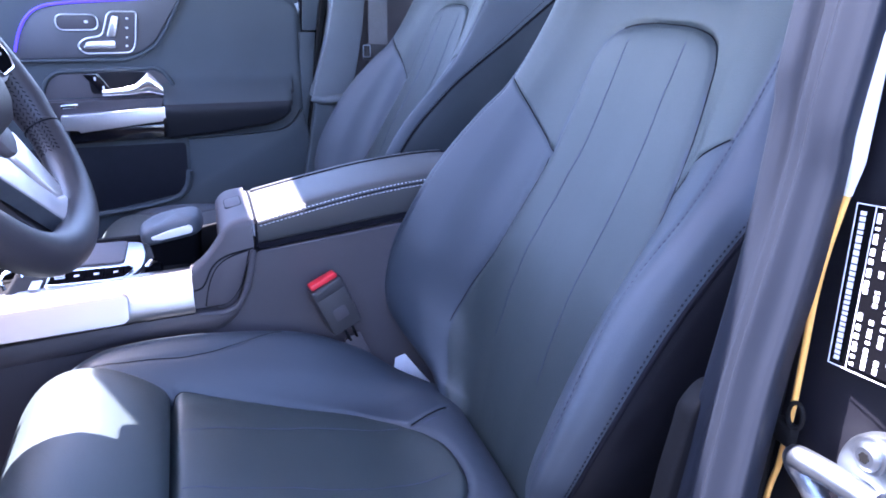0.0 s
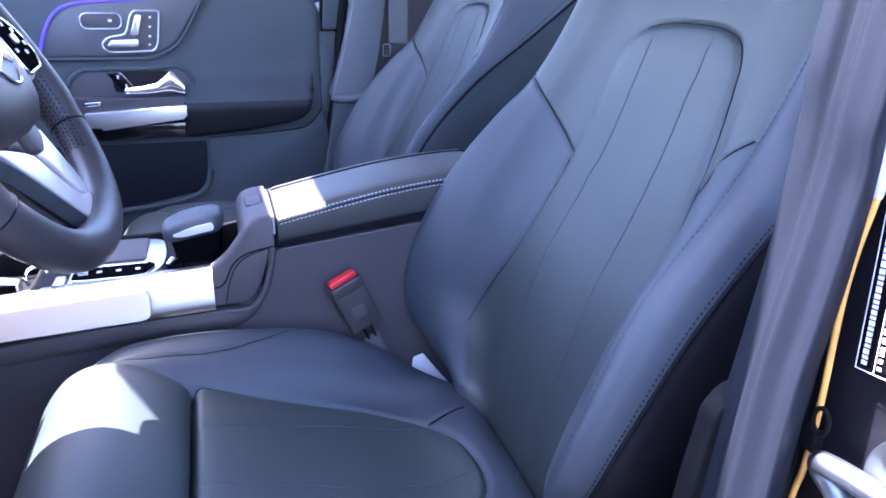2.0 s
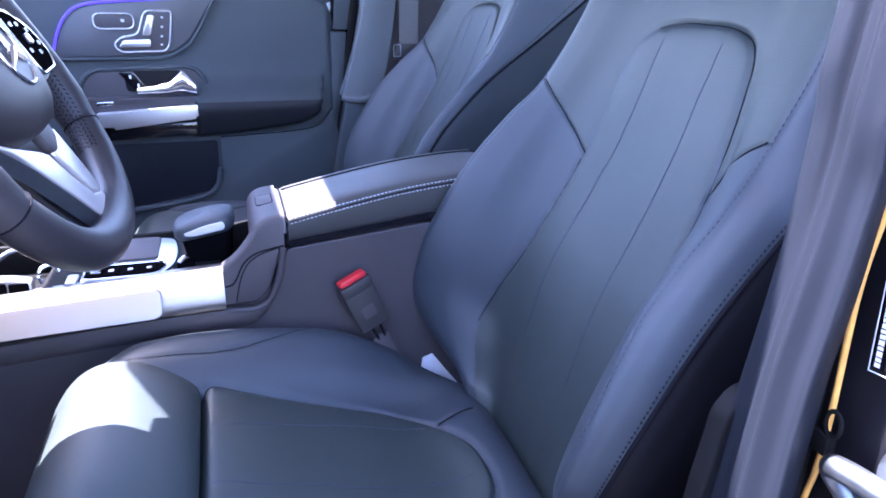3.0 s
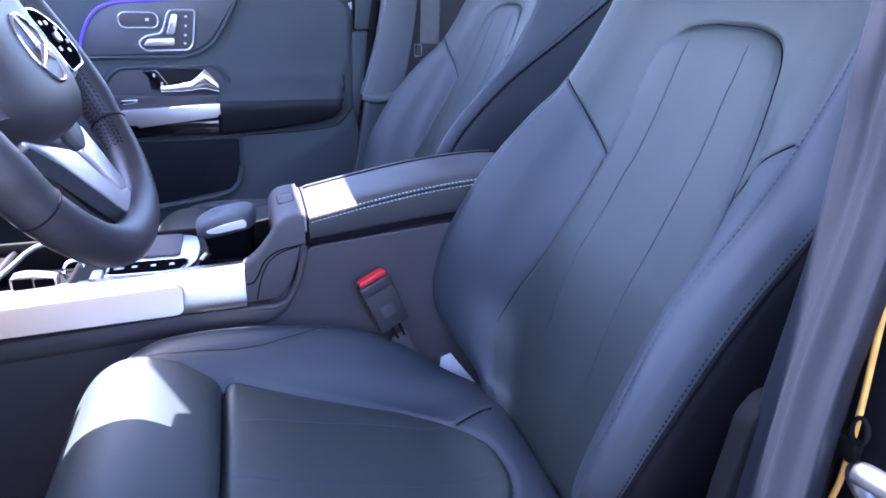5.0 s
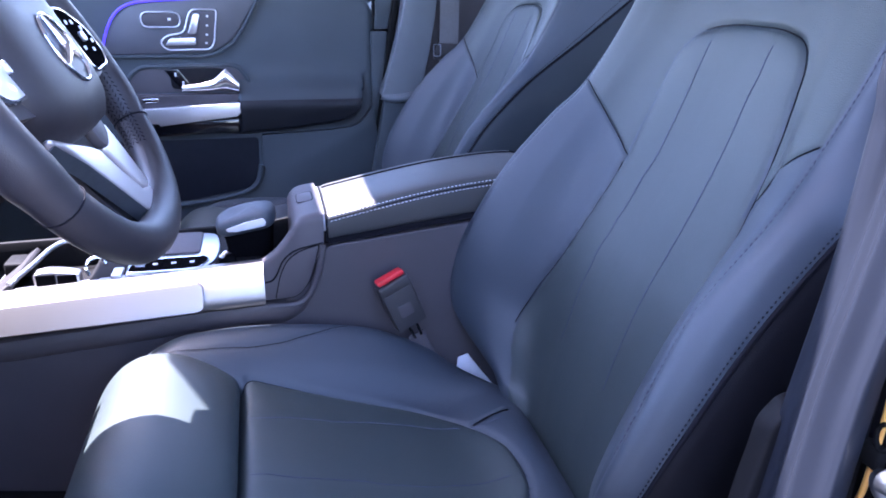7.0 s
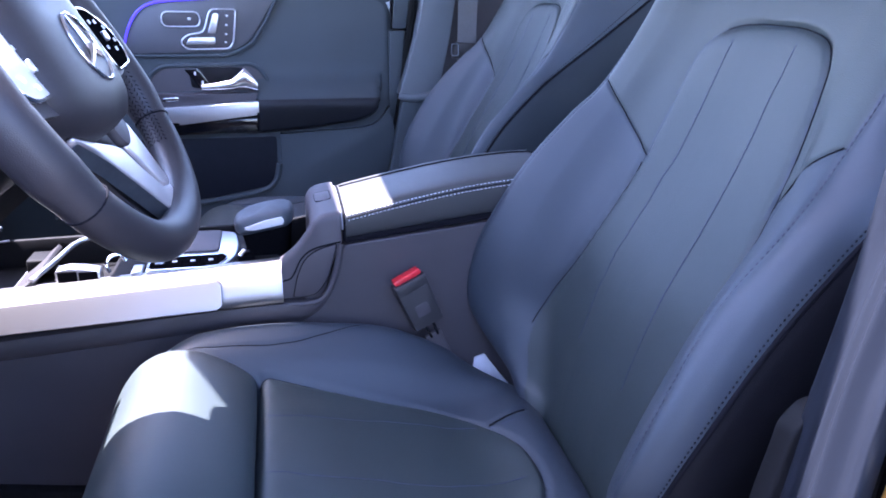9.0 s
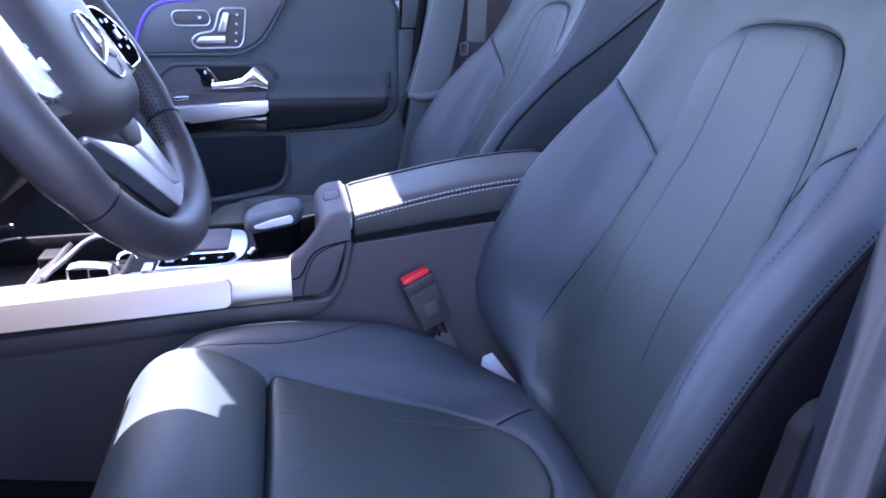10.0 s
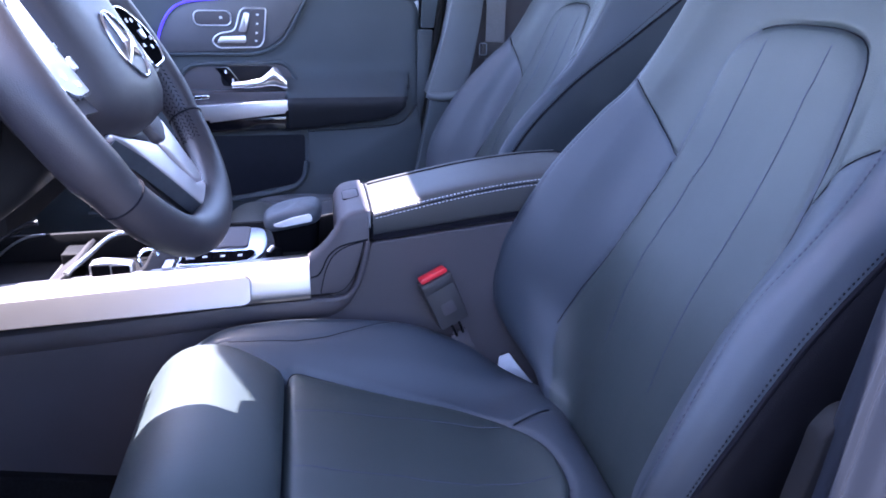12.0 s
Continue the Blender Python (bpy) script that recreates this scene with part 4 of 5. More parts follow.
        if s < 0:
            pan = rounded([(0.100, 0.090), (0.142, 0.062), (0.152, 0.022), (0.150, 0.002), (0.132, -0.008), (0.100, -0.008)], [0.008, 0.02, 0.02, 0.01, 0.008, 0.008], 5)
        # left panel is coloured pale to look sunlit, the right one stays black
        q = part("button_panel", prism([(s * a, b) for a, b in pan][::s], face, Y, WH_UP, WH_F, 0.006, 0.002), PANEL_BLACK if s > 0 else SILVER_AND_SUNLIT, sp, "gloss black button panel" if s > 0 else "switch panel paled in colour for direct sun")
        part("panel_frame", frame_ring([(s * a, b) for a, b in pan], face + WH_F * 0.005, Y, WH_UP, WH_F, 0.0017), CHROME, sp, "chrome frame")
        for x, y in ((0.088, 0.030), (0.106, 0.029), (0.124, 0.022), (0.092, 0.004), (0.118, 0.000), (0.133, 0.008)):
            part("button_mark", prism(rounded([(-0.003, -0.002), (0.003, -0.002), (0.003, 0.002), (-0.003, 0.002)], 0.001), face + WH_F * 0.0061 + Y * (s * x) + WH_UP * y, Y, WH_UP, WH_F, 0.0008, 0), PRINT, q)
        part("thumb_pad", prism(rounded([(-0.0045, -0.005), (0.0045, -0.005), (0.0045, 0.005), (-0.0045, 0.005)], 0.003), face + WH_F * 0.0055 + Y * (s * 0.105) + WH_UP * 0.014, Y, WH_UP, WH_F, 0.004, 0.001), SATIN, q)
    # double lower spoke: two blades that meet at the rim
    near = catmull([(-0.090, -0.038), (-0.050, -0.053), (-0.012, -0.067), (-0.003, -0.076), (0.008, -0.096), (0.026, -0.121)], 24).tolist() + [(0.050, -0.126), (0.050, -0.141), (0.020, -0.149)] + catmull([(-0.002, -0.136), (-0.031, -0.100), (-0.056, -0.070), (-0.069, -0.056), (-0.090, -0.044)], 16).tolist()
    far = rounded([(0.037, -0.056), (0.056, -0.058), (0.058, -0.084), (0.058, -0.122), (0.044, -0.127), (0.029, -0.119), (0.019, -0.094), (0.009, -0.074), (0.012, -0.063)], 0.004, 3)
    for pts in (near, far):
        part("lower_spoke", prism(pts[::-1], WH_C - WH_F * 0.006, Y, WH_UP, WH_F, 0.008, 0.003, 3), SPOKE_SILVER, w, "satin silver lower spoke")
    bevel = [(-0.088, -0.045), (-0.056, -0.071), (-0.031, -0.101), (-0.002, -0.137), (0.018, -0.150)]
    part("spoke_bevel", loft([[WH_C + Y * a + WH_UP * b + WH_F * 0.001, WH_C + Y * (a - 0.005) + WH_UP * (b - 0.004) - WH_F * 0.010, WH_C + Y * a + WH_UP * b - WH_F * 0.012] for a, b in bevel]), STEEL, w, "slanting lower edge of the spoke")
    part("hub_cap", prism(rounded([(-0.004, -0.050), (0.040, -0.050), (0.036, -0.064), (0.012, -0.074), (0.000, -0.070)], 0.006), WH_C - WH_F * 0.004, Y, WH_UP, WH_F, 0.010, 0.003), PLASTIC, w, "dark cap between the spokes")
    part("spoke_fill", prism(rounded([(-0.06, -0.05), (0.040, -0.05), (0.034, -0.155), (-0.012, -0.155)], 0.006), WH_C - WH_F * 0.020, Y, WH_UP, WH_F, 0.006, 0.001), WHEEL, w)
    return w


build_wheel()


# ---- far door ----
def build_far_door():
    d = thing("passenger_door", (0.0, 0.74, 0.35), "closed black car door with grey inlay and silver grip", "car door")
    DZ = (0.36, 0.45, 0.55, 0.70, 0.80, 0.87, 0.95, 1.06)
    FL = (0.745, 0.735, 0.730, 0.730, 0.738, 0.745, 0.752, 0.765)
    z = np.linspace(0.36, 1.06, 330)
    x = np.linspace(-1.0, 0.215, 220)
    flat = smooth_interp(z, DZ, FL)
    # armrest: how far it stands proud at each height, and where its lower edge runs up at the rear
    proud = np.interp(z, (0.69, 0.710, 0.735, 0.760, 0.777, 0.787, 0.797, 0.808, 0.820, 0.838, 0.865), (0.022, 0.030, 0.043, 0.054, 0.059, 0.057, 0.047, 0.033, 0.018, 0.005, 0.0))
    proud = np.convolve(np.pad(proud, 4, mode="edge"), np.ones(9) / 9, "valid")
    foot = np.interp(x, (-0.12, -0.08, 0.007, 0.111, 0.140, 0.159, 0.168, 0.176), (0.703, 0.707, 0.714, 0.728, 0.738, 0.754, 0.782, 0.840))
    k = np.clip((x + 0.140) / 0.025, 0, 1)
    k = (k * k * (3 - 2 * k))[None, :] * np.clip((z[:, None] - foot[None, :]) / 0.011, 0, 1) ** 0.5 * np.clip((0.186 - x) / 0.03, 0, 1)[None, :] ** 0.5
    P = np.zeros((len(z), len(x), 3))
    P[..., 0], P[..., 2] = x[None, :], z[:, None]
    P[..., 1] = flat[:, None] - proud[:, None] * k
    # rear edge curls away
    P[..., 1] += 0.03 * np.clip((x - 0.185) / 0.03, 0, 1)[None, :] ** 2
    # rounded joint of the upper panel
    joint = catmull([(0.150, 1.030), (0.178, 1.013), (0.201, 0.992), (0.213, 0.962), (0.212, 0.935), (0.203, 0.885)], 40).tolist()
    P[..., 1] += 0.006 * np.clip((z[:, None] - 0.885) / 0.05, 0, 1) * np.exp(-(seg_dist(P[..., 0], P[..., 2], joint) / 0.004) ** 2)
    # below the crest the armrest gets a darker colour for its shade
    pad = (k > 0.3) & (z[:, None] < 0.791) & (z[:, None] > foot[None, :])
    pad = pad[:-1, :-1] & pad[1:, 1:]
    panel = part("door_panel", grid(P, ~pad), DOOR_SKIN, d, "black soft-touch door panel with armrest")
    part("armrest_pad", grid(P, pad), ARM_SHADE, panel, "armrest face below the crest, shade put into its colour")
    # grey inlay with the light strip round it
    ol = rounded([(-0.411, 0.888), (-0.175, 0.892), (-0.128, 0.917), (-0.064, 1.016), (-0.300, 1.000), (-0.352, 0.988), (-0.387, 0.945)], [0.005, 0.04, 0.03, 0.01, 0.03, 0.03, 0.03], 6)
    part("inlay", prism(ol, (0, 0.752, 0), X, Z, -Y, 0.012, 0.004), DOOR_TRIM, d, "smooth dark grey inlay panel")
    part("light_strip", tube(catmull([(-0.404, 0.737, 0.905), (-0.391, 0.737, 0.942), (-0.372, 0.738, 0.974), (-0.345, 0.739, 0.994), (-0.30, 0.740, 1.003), (-0.18, 0.741, 1.011), (-0.06, 0.742, 1.017)], 50), 0.0028, 8), AMBIENT, d, "glowing violet light strip")
    part("inlay_lower_lip", tube([(xx, 0.738, 0.884) for xx in np.linspace(-0.43, -0.19, 12)] + [(-0.16, 0.738, 0.892), (-0.124, 0.739, 0.913), (-0.098, 0.740, 0.950), (-0.059, 0.743, 1.02)], 0.004, 8), DOOR_SKIN, d)
    # memory switch and seat-shaped switch
    o = (0, 0.740, 0)
    mem = rounded([(-0.318, 0.948), (-0.236, 0.948), (-0.236, 0.980), (-0.318, 0.980)], 0.0159, 6)
    m = part("memory_switch", prism(mem, o, X, Z, -Y, 0.004, 0.001), PLASTIC, d, "dark grey memory switch in a silver frame")
    part("chrome_frame", frame_ring(mem, (0, 0.736, 0), X, Z, -Y, 0.0017), SATIN, m)
    part("mark", box((-0.262, 0.7345, 0.9625), (-0.255, 0.7358, 0.968), 0), PRINT, m)
    sw = rounded([(-0.270, 0.898), (-0.176, 0.900), (-0.166, 0.915), (-0.156, 0.986), (-0.208, 0.986), (-0.216, 0.978), (-0.230, 0.936), (-0.268, 0.930), (-0.284, 0.914)], [0.014, 0.012, 0.01, 0.008, 0.008, 0.01, 0.012, 0.012, 0.012], 5)
    s = part("seat_switch", prism(sw, o, X, Z, -Y, 0.004, 0.001), PLASTIC, d, "dark grey seat switch panel in a silver frame")
    part("chrome_frame", frame_ring(sw, (0, 0.736, 0), X, Z, -Y, 0.0019), SATIN, s)
    part("backrest_key", prism(rounded([(-0.222, 0.934), (-0.204, 0.934), (-0.192, 0.976), (-0.206, 0.978)], 0.005), (0, 0.737, 0), X, Z, -Y, 0.008, 0.002), SATIN, s, "silver seat-back key")
    part("cushion_key", prism(rounded([(-0.272, 0.909), (-0.206, 0.910), (-0.206, 0.926), (-0.262, 0.924)], 0.005), (0, 0.737, 0), X, Z, -Y, 0.008, 0.002), SATIN, s, "silver seat-cushion key")
    for zz in (0.914, 0.932, 0.952, 0.972):
        part("mark", box((-0.186 + 0.12 * (zz - 0.914), 0.7345, zz - 0.002), (-0.181 + 0.12 * (zz - 0.914), 0.7358, zz + 0.002), 0), PRINT, s)
    # handle bowl
    bowl = rounded([(-0.372, 0.800), (-0.098, 0.800), (-0.094, 0.822), (-0.118, 0.866), (-0.33, 0.862), (-0.355, 0.845)], [0.005, 0.008, 0.02, 0.035, 0.03, 0.02], 6)
    bw = part("handle_bowl", prism(bowl, (0, 0.741, 0), X, Z, -Y, 0.010, 0.004), PLASTIC, d, "dark handle surround")
    part("bowl_lip", frame_ring(bowl, (0, 0.731, 0), X, Z, -Y, 0.005), DOOR_SKIN, bw)
    # no real recess: a raised dark plate gives the hollow's shade
    part("bowl_shade", prism(rounded([(-0.268, 0.812), (-0.130, 0.812), (-0.128, 0.832), (-0.150, 0.858), (-0.272, 0.858)], [0.01, 0.01, 0.02, 0.02, 0.01], 5), (0, 0.7312, 0), X, Z, -Y, 0.0025, 0.001), SIDE_SHADED, bw, "dark plate painted as the shade behind the handle")
    part("lock_switch", prism(rounded([(-0.282, 0.856), (-0.250, 0.858), (-0.222, 0.816), (-0.248, 0.814)], 0.005), (0, 0.729, 0), X, Z, -Y, 0.006, 0.002), GLOSS, bw, "gloss black lock switch")
    for px, pz in ((-0.257, 0.846), (-0.242, 0.826)):
        part("mark", box((px - 0.002, 0.7215, pz - 0.004), (px + 0.002, 0.723, pz + 0.004), 0), PRINT, bw)
    hs = []
    for hx, hz, hh in ((-0.243, 0.818, 0.007), (-0.205, 0.820, 0.009), (-0.178, 0.823, 0.011), (-0.162, 0.831, 0.016), (-0.147, 0.839, 0.023), (-0.134, 0.831, 0.020), (-0.119, 0.819, 0.010)):
        hs.append([(hx, 0.700 + 0.008 * math.cos(t) - 0.0, hz + hh * math.sin(t)) for t in np.linspace(0, 2 * math.pi, 14, endpoint=False)])
    part("door_handle", loft(hs), CHROME, d, "chrome inside door handle")
    # silver grip
    grip = rounded([(-0.332, 0.742), (-0.300, 0.740), (-0.298, 0.735), (-0.126, 0.754), (-0.124, 0.760), (-0.102, 0.762), (-0.102, 0.786), (-0.120, 0.785), (-0.332, 0.773)], 0.004, 3)
    g = part("grip", prism(grip, (0, 0.705, 0), X, Z, -Y, 0.020, 0.006, 3), SATIN, d, "silver door grip bar")
    part("grip_top", prism(rounded([(-0.34, 0.765), (-0.098, 0.778), (-0.098, 0.803), (-0.36, 0.803)], 0.006), (0, 0.738, 0), X, Z, -Y, 0.036, 0.005), PLASTIC, d, "dark plastic above the grip")
    part("grip_under", prism(rounded([(-0.325, 0.706), (-0.125, 0.712), (-0.122, 0.745), (-0.325, 0.737)], 0.006), (0, 0.735, 0), X, Z, -Y, 0.030, 0.006), GLOSS, d, "gloss black underside of the grip")
    part("air_slot", prism(rounded([(-0.330, 0.786), (-0.296, 0.788), (-0.296, 0.796), (-0.330, 0.794)], 0.002), (0, 0.703, 0), X, Z, -Y, 0.003, 0.001), CHROME, d)
    # pocket, drawn as a flat dark plate, and lower panel
    part("pocket", prism(rounded([(-0.60, 0.520), (-0.110, 0.556), (-0.086, 0.60), (-0.084, 0.694), (-0.60, 0.694)], [0, 0.05, 0.03, 0.01, 0], 6), (0, 0.733, 0), X, Z, -Y, 0.004, 0.001), POCKET, d, "flat dark plate in the shape of the door pocket")
    part("lower_panel", prism(rounded([(-0.076, 0.702), (0.10, 0.710), (0.160, 0.718), (0.192, 0.765), (0.205, 0.70), (0.150, 0.40), (-0.30, 0.40), (-0.30, 0.535), (-0.10, 0.572), (-0.078, 0.62)], [0.004, 0.03, 0.03, 0.006, 0.02, 0.01, 0.01, 0.01, 0.05, 0.02], 5), (0, 0.733, 0), X, Z, -Y, 0.018, 0.008), DOOR_SKIN, d, "plain lower door panel")
    part("pocket_ledge", tube(catmull([(-0.60, 0.712, 0.515), (-0.28, 0.710, 0.540), (-0.14, 0.710, 0.560), (-0.095, 0.711, 0.585), (-0.082, 0.712, 0.63)], 30), 0.007, 8), DOOR_SKIN, d)
    # rear end piece of the door
    part("rear_edge", prism(rounded([(0.196, 0.94), (0.235, 0.94), (0.222, 0.80), (0.185, 0.42), (0.150, 0.42), (0.195, 0.76)], [0.004, 0.004, 0.02, 0.004, 0.004, 0.02], 4), (0, 0.755, 0), X, Z, -Y, 0.016, 0.006), DOOR_SKIN, d, "dark edge moulding of the door")
    part("rear_edge_upper", prism(rounded([(0.205, 0.944), (0.238, 0.944), (0.255, 1.06), (0.212, 1.06)], 0.004), (0, 0.757, 0), X, Z, -Y, 0.012, 0.004), DOOR_SKIN, d)


build_far_door()


# ---- far pillar and belt ----
def build_far_pillar():
    p = thing("pillar_trim", (0.33, 0.74, 0.4), "grey-black pillar trim beside the far seat", "pillar trim", kind="structure")
    up = prism(rounded([(0.300, 1.40), (0.270, 1.013), (0.254, 0.936), (0.226, 0.84), (0.212, 0.792), (0.305, 0.796), (0.322, 0.86), (0.335, 0.93), (0.346, 1.013), (0.370, 1.40)], [0, 0.04, 0.05, 0.03, 0.006, 0.010, 0.03, 0.03, 0.04, 0], 5), (0, 0.745, 0), X, Z, -Y, 0.055, 0.014, 4)
    part("upper_trim", up, FAR_PILLAR_LIT, p)
    part("trim_foot", tube(catmull([(0.214, 0.700, 0.794), (0.235, 0.694, 0.788), (0.265, 0.692, 0.788), (0.305, 0.694, 0.796)], 16), 0.011, 12), FAR_PILLAR_LIT, p, "flared foot of the upper trim")
    part("lower_trim", prism(rounded([(0.222, 0.790), (0.300, 0.795), (0.43, 0.80), (0.46, 0.34), (0.16, 0.34), (0.178, 0.55)], [0.015, 0.03, 0.02, 0.01, 0.01, 0.03], 5), (0, 0.75, 0), X, Z, -Y, 0.050, 0.012, 4), DOOR_SKIN, p)
    part("pillar_wall", box((0.30, 0.74, 0.34), (0.485, 0.80, 1.45), 0.01), PLASTIC, p)
    part("door_gap", tube([(0.262, 0.742, 1.06), (0.245, 0.735, 0.94), (0.226, 0.730, 0.80), (0.190, 0.725, 0.60), (0.160, 0.722, 0.40)], 0.009, 8), RUBBER, p, "black door seal")
    part("trim_joint", tube([(0.165, 0.6985, 0.600), (0.24, 0.6985, 0.603), (0.31, 0.699, 0.605)], 0.0012, 6), SEAM, p)


build_far_pillar()


def build_far_belt():
    b = thing("seat_belt", (0.42, 0.69, 0.6), "grey seat belt hanging on the far pillar", "seat belt")
    part("webbing", prism([(0.352, 1.40), (0.398, 1.40), (0.398, 0.60), (0.352, 0.60)], (0, 0.686, 0), X, Z, -Y, 0.002, 0), WEBBING, b)
    part("guide", prism(rounded([(0.335, 0.880), (0.418, 0.885), (0.418, 0.915), (0.345, 0.918)], 0.006), (0, 0.682, 0), X, Z, -Y, 0.008, 0.002), PLASTIC_HARD, b, "dark belt tongue")
    part("tongue", frame_ring(rounded([(0.335, 0.888), (0.352, 0.888), (0.352, 0.915), (0.335, 0.915)], 0.004), (0, 0.672, 0), X, Z, -Y, 0.0013), STEEL, b)


build_far_belt()


# ---- near pillar ----
def build_near_pillar():
    p = thing("door_pillar", (0.30, -0.75, 0.3), "grey pillar trim with black painted door jamb", "car pillar", kind="structure")
    z = np.linspace(0.35, 1.45, 80)
    xs = smooth_interp(z, (0.35, 0.70, 0.78, 0.814, 0.851, 0.89, 0.93, 1.0, 1.06, 1.45), (0.196, 0.231, 0.239, 0.242, 0.247, 0.252, 0.256, 0.259, 0.260, 0.300))
    rs = smooth_interp(z, (0.35, 0.70, 0.82, 0.86, 0.90, 0.94, 0.98, 1.06, 1.45), (0.197, 0.2275, 0.2390, 0.2440, 0.2500, 0.2560, 0.2600, 0.2640, 0.300))
    os_ = smooth_interp(z, (0.35, 0.70, 0.772, 0.834, 0.871, 0.907, 0.94, 0.974, 1.034, 1.45), (0.200, 0.2370, 0.2440, 0.2505, 0.2560, 0.2607, 0.2642, 0.2668, 0.2670, 0.300))
    rows = []
    for i in range(len(z)):
        pts = [(xs[i] + 0.10, -0.650), (xs[i] + 0.03, -0.678), (xs[i] + 0.004, -0.694), (xs[i], -0.701), (xs[i] + 0.001, -0.709), (rs[i] + 0.0035, -0.7165), (rs[i] - 0.0015, -0.723), (rs[i] + 0.0005, -0.731), (rs[i] - 0.002, -0.738), (os_[i] - 0.003, -0.748), (os_[i] - 0.0005, -0.7555), (os_[i] + 0.005, -0.7575), (os_[i] + 0.030, -0.745)]
        slim = float(np.interp(z[i], (0.60, 0.72, 0.85, 0.95, 1.10), (0.004, 0.010, 0.016, 0.016, 0.013)))
        pts = [(a, b + slim * f) for (a, b), f in zip(pts, (0, 0, 0, 0, 0.12, 0.25, 0.38, 0.55, 0.75, 0.93, 1, 1, 1))]
        rows.append([(a, b, z[i]) for a, b in catmull(pts, 64)])
    part("trim", grid(np.array(rows)), PILLAR_DIM, p, "grey grained pillar trim")
    # lower trim that stands out in front of the pillar's foot
    low = rounded([(0.2265, 0.7457), (0.2320, 0.777), (0.2345, 0.7975), (0.2480, 0.814), (0.290, 0.814), (0.290, 0.35), (0.189, 0.35)], [0.05, 0.02, 0.006, 0.008, 0.0, 0.0, 0.0], 5)
    # dash skin used here to darken the trim as if shaded
    part("lower_trim", prism(low, (0, -0.684, 0), X, Z, -Y, 0.0175, 0.003, 3), DASH, p, "lower pillar trim, darkened in colour for shade")
    # jamb: rubber seal, flange with reflections put into its colour, painted sheet
    part("seal", tube([(0.286, -0.718, t) for t in np.linspace(0.35, 1.45, 20)], 0.006, 10, up=(1, 0, 0)), RUBBER, p, "black rubber door seal")
    part("jamb", grid(np.array([[(0.300 + 0.05 * s * s, -0.690 - 0.19 * s, t) for s in np.linspace(0, 1, 14)] for t in np.linspace(0.30, 1.45, 12)])), LABEL_BLACK, p, "black painted door jamb")
    part("flange", tube(catmull([(0.290, -0.7215, 0.60), (0.290, -0.7250, 0.729), (0.290, -0.7290, 0.765), (0.290, -0.7300, 0.815), (0.290, -0.7280, 0.90), (0.290, -0.7345, 0.962)], 40), 0.0021, 10, up=(1, 0, 0)), FLANGE_REFLECTION, p, "thin flange edge coloured as a warm ground reflection")
    # same flange higher up, pale colour in place of sky and sun on it
    part("upper_flange", tube(catmull([(0.290, -0.7340, 0.955), (0.290, -0.7330, 0.985), (0.290, -0.7320, 1.03), (0.290, -0.729, 1.08), (0.292, -0.700, 1.45)], 24), [0.0025 + 0.0035 * min(1, k / 4) for k in range(24)], 10, up=(1, 0, 0)), SILVER_AND_SUNLIT, p, "upper flange edge coloured pale for sky and sun")
    part("ring_clip", tube([(0.286, -0.7365 - 0.006 * math.cos(k), 0.808 + 0.009 * math.sin(k)) for k in np.linspace(0, 2 * math.pi, 18, endpoint=False)], 0.0016, 8, True, up=(1, 0, 0)), RUBBER, p, "small black ring clip")
    part("edge_clip", box((0.284, -0.738, 0.783), (0.292, -0.722, 0.799), 0.002), RUBBER, p)
    part("outer_skin", box((0.35, -0.92, 0.30), (0.47, -0.87, 1.45), 0.01), PAINT, p)
    # separate metal strip added where painted edges reflect the sky
    part("sky_reflection_strip", prism([(-0.770, 0.975), (-0.776, 0.975), (-0.785, 1.06), (-0.776, 1.06)], (0.293, 0, 0), Y, Z, -X, 0.002, 0), SATIN, p, "satin strip added for the sky reflection on the jamb")


build_near_pillar()


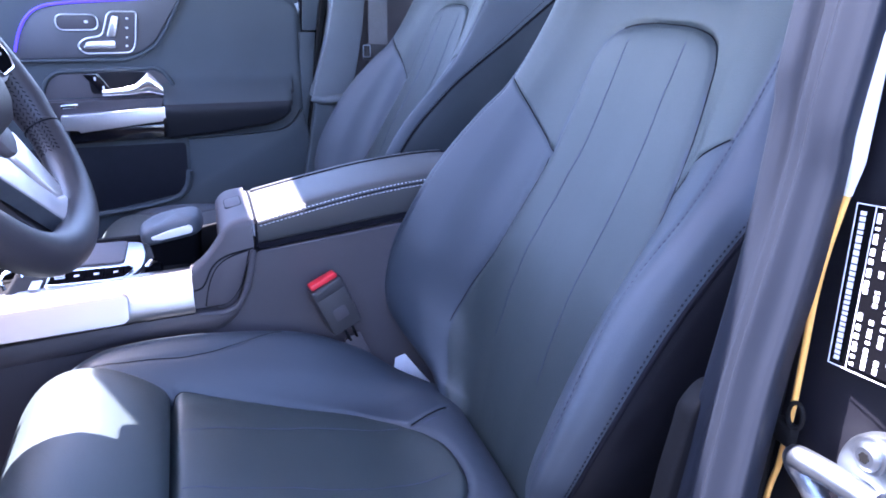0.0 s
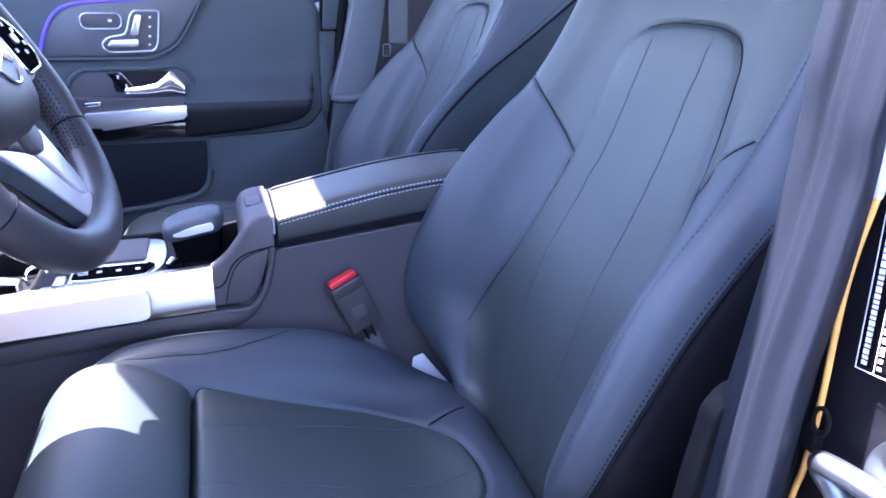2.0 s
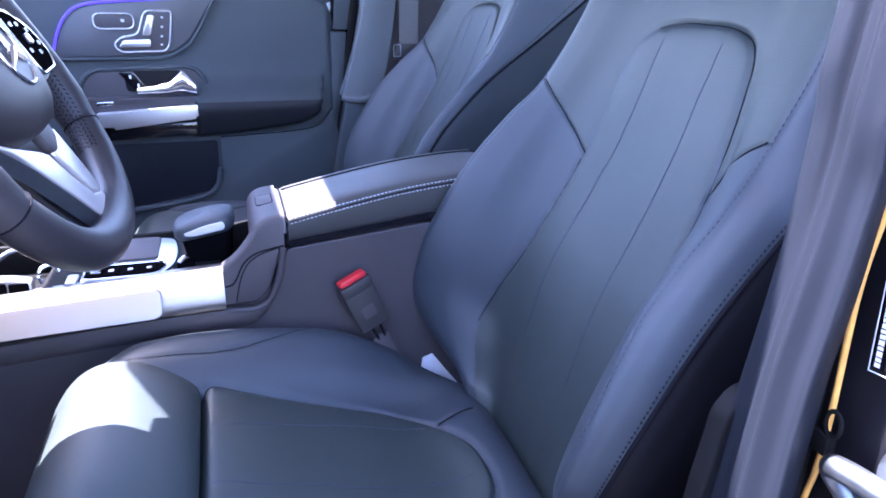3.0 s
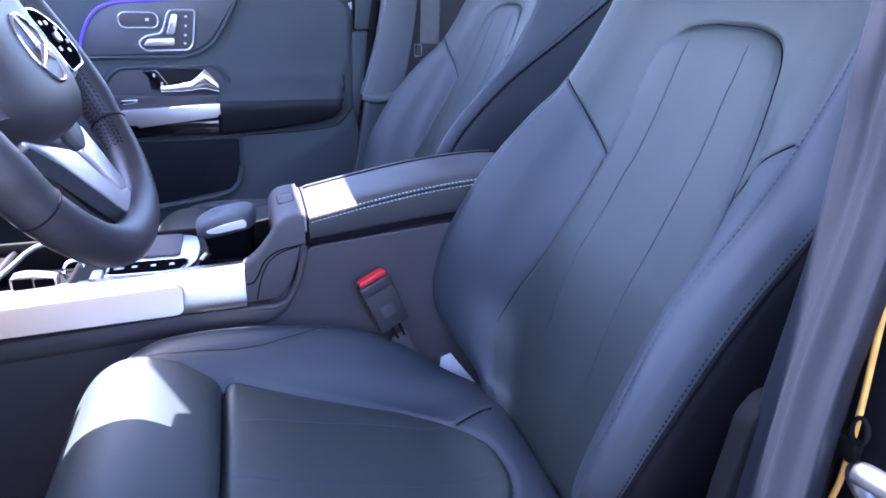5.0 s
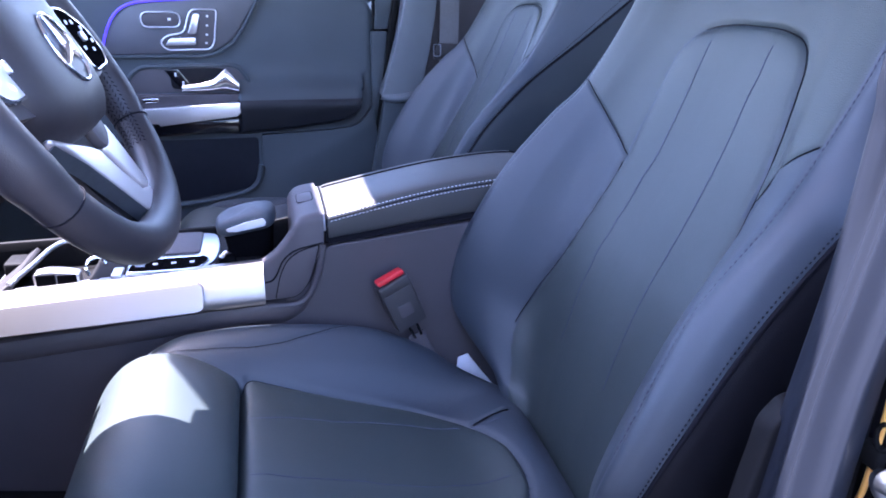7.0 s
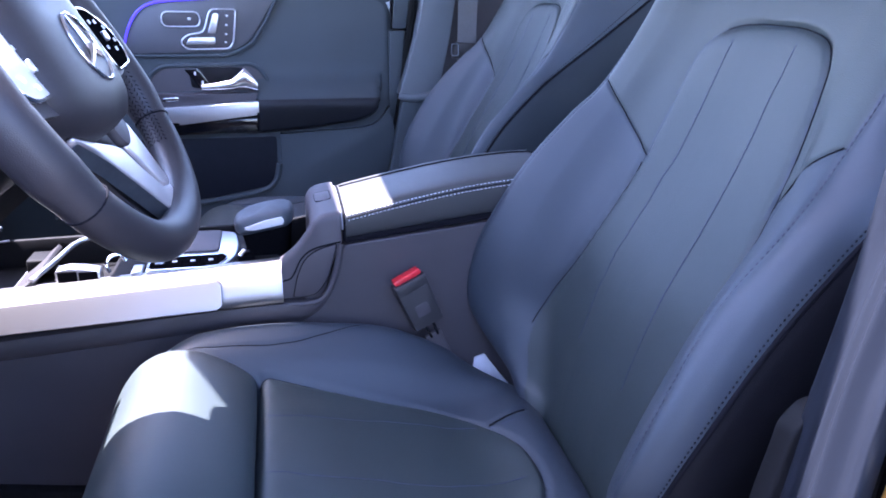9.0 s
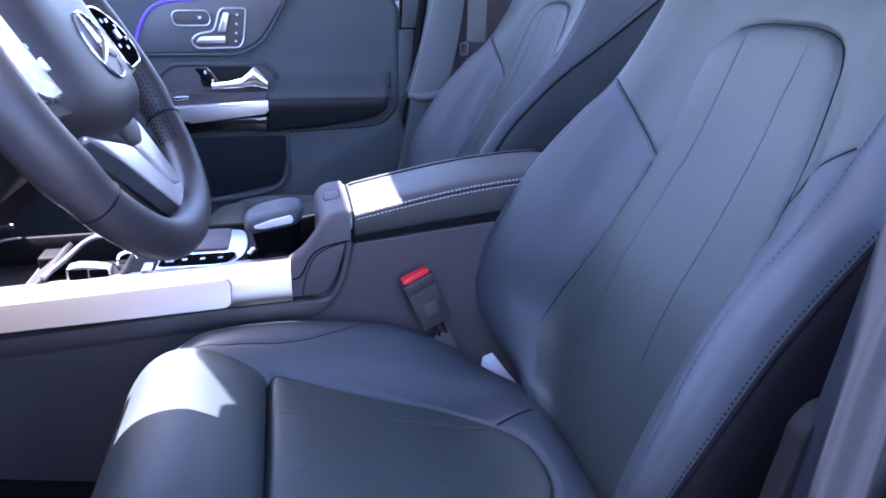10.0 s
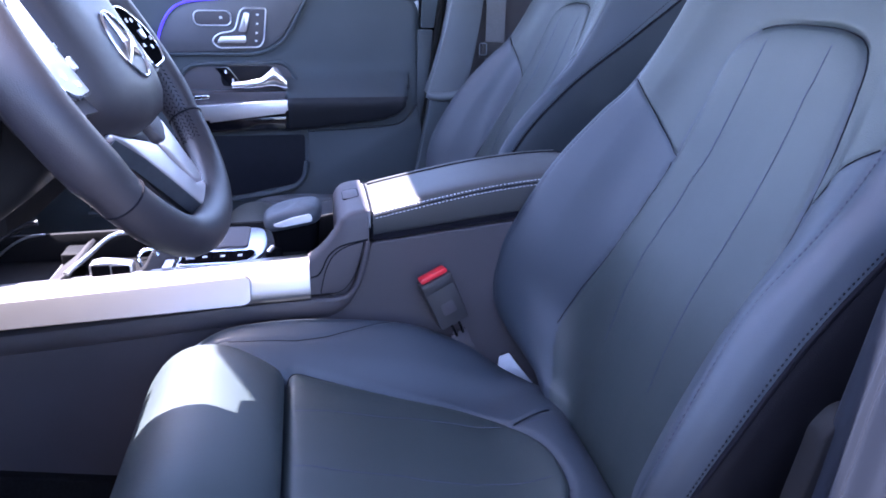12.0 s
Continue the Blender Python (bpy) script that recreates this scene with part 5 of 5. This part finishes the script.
def build_striker():
    s = thing("door_striker", (0.296, -0.77, 0.80), "silver steel door striker bolted to the jamb", "door striker")
    def f(name, pts, r, d0, d1, bev, par, label=""):
        return part(name, prism(rounded(pts, r), (0.300 - d0, 0, 0), Y, Z, -X, d1 - d0, bev), STEEL, par, label)
    base = f("base_plate", [(-0.825, 0.752), (-0.772, 0.770), (-0.766, 0.802), (-0.776, 0.822), (-0.800, 0.832), (-0.830, 0.82)], 0.012, -0.002, 0.010, 0.003, s)
    part("hook", tube(catmull([(0.288, -0.800, 0.788), (0.283, -0.772, 0.789), (0.279, -0.756, 0.789), (0.280, -0.7485, 0.786), (0.283, -0.749, 0.779), (0.286, -0.757, 0.771), (0.288, -0.772, 0.757), (0.288, -0.80, 0.735)], 40), 0.0078, 14), STEEL, s, "rounded steel striker hook")
    part("washer", tube([(0.292, -0.789, 0.814), (0.287, -0.789, 0.814)], 0.0110, 28), STEEL, s)
    part("bolt_head", tube([(0.290, -0.789, 0.814), (0.285, -0.789, 0.814), (0.2835, -0.789, 0.814)], [0.0085, 0.0085, 0.006], 24), STEEL, s)
    part("bolt_socket", tube([(0.2845, -0.789, 0.814), (0.2830, -0.789, 0.814)], 0.0035, 6), RUBBER, s)


build_striker()


def build_label():
    lab = thing("data_label", (0.297, -0.79, 0.90), "black sticker with rows of small white print", "sticker")
    sl = Vector((0, 0.055, 1)).normalized()
    ac = Vector((0, -1, 0.13)).normalized()
    o = Vector((0.2968, -0.7390, 0.901))
    n = -X
    q = lambda name, y0, y1, z0, z1, d, m, par, r=0.0: part(name, prism([(y0, z0), (y1, z0), (y1, z1), (y0, z1)], o + n * d, ac, sl, n, 0.0004, 0), m, par)
    plate = q("plate", 0.0, 0.115, -0.049, 0.050, 0.0, PANEL_BLACK, lab)
    for a, b, c, d in ((0.0, 0.115, 0.0495, 0.050), (0.0, 0.115, -0.052, -0.0515), (0.0, 0.0004, -0.052, 0.050), (0.0125, 0.0129, -0.052, 0.050)):
        q("border", a, b, c, d, 0.0005, LABEL_WHITE, plate)
    rnd = random.Random(7)
    for col in range(14):
        y0 = 0.0035 + (0.0078 * col + 0.003 if col else 0)
        zz = -0.048
        while zz < 0.044:
            l = rnd.uniform(0.0015, 0.006) if col else rnd.uniform(0.002, 0.004)
            e = min(zz + l, 0.046)
            if col == 0 or rnd.random() < 0.85:
                q("print_bar", y0, y0 + (0.0028 if col else 0.0036), zz, e, 0.0005, LABEL_WHITE, plate)
            zz = e + (0.001 if col == 0 else rnd.uniform(0.0006, 0.0032))


build_label()


def build_tag():
    g = thing("film_scrap", (0.20, -0.15, 0.50), "pale grey film tucked beside the seat cushion", "film")
    part("sheet", prism(rounded([(0.180, 0.50), (0.240, 0.49), (0.222, 0.514), (0.199, 0.5465), (0.184, 0.5420)], 0.002), (0, -0.138, 0), X, Z, -Y, 0.003, 0.001), LABEL_WHITE, g)


build_tag()
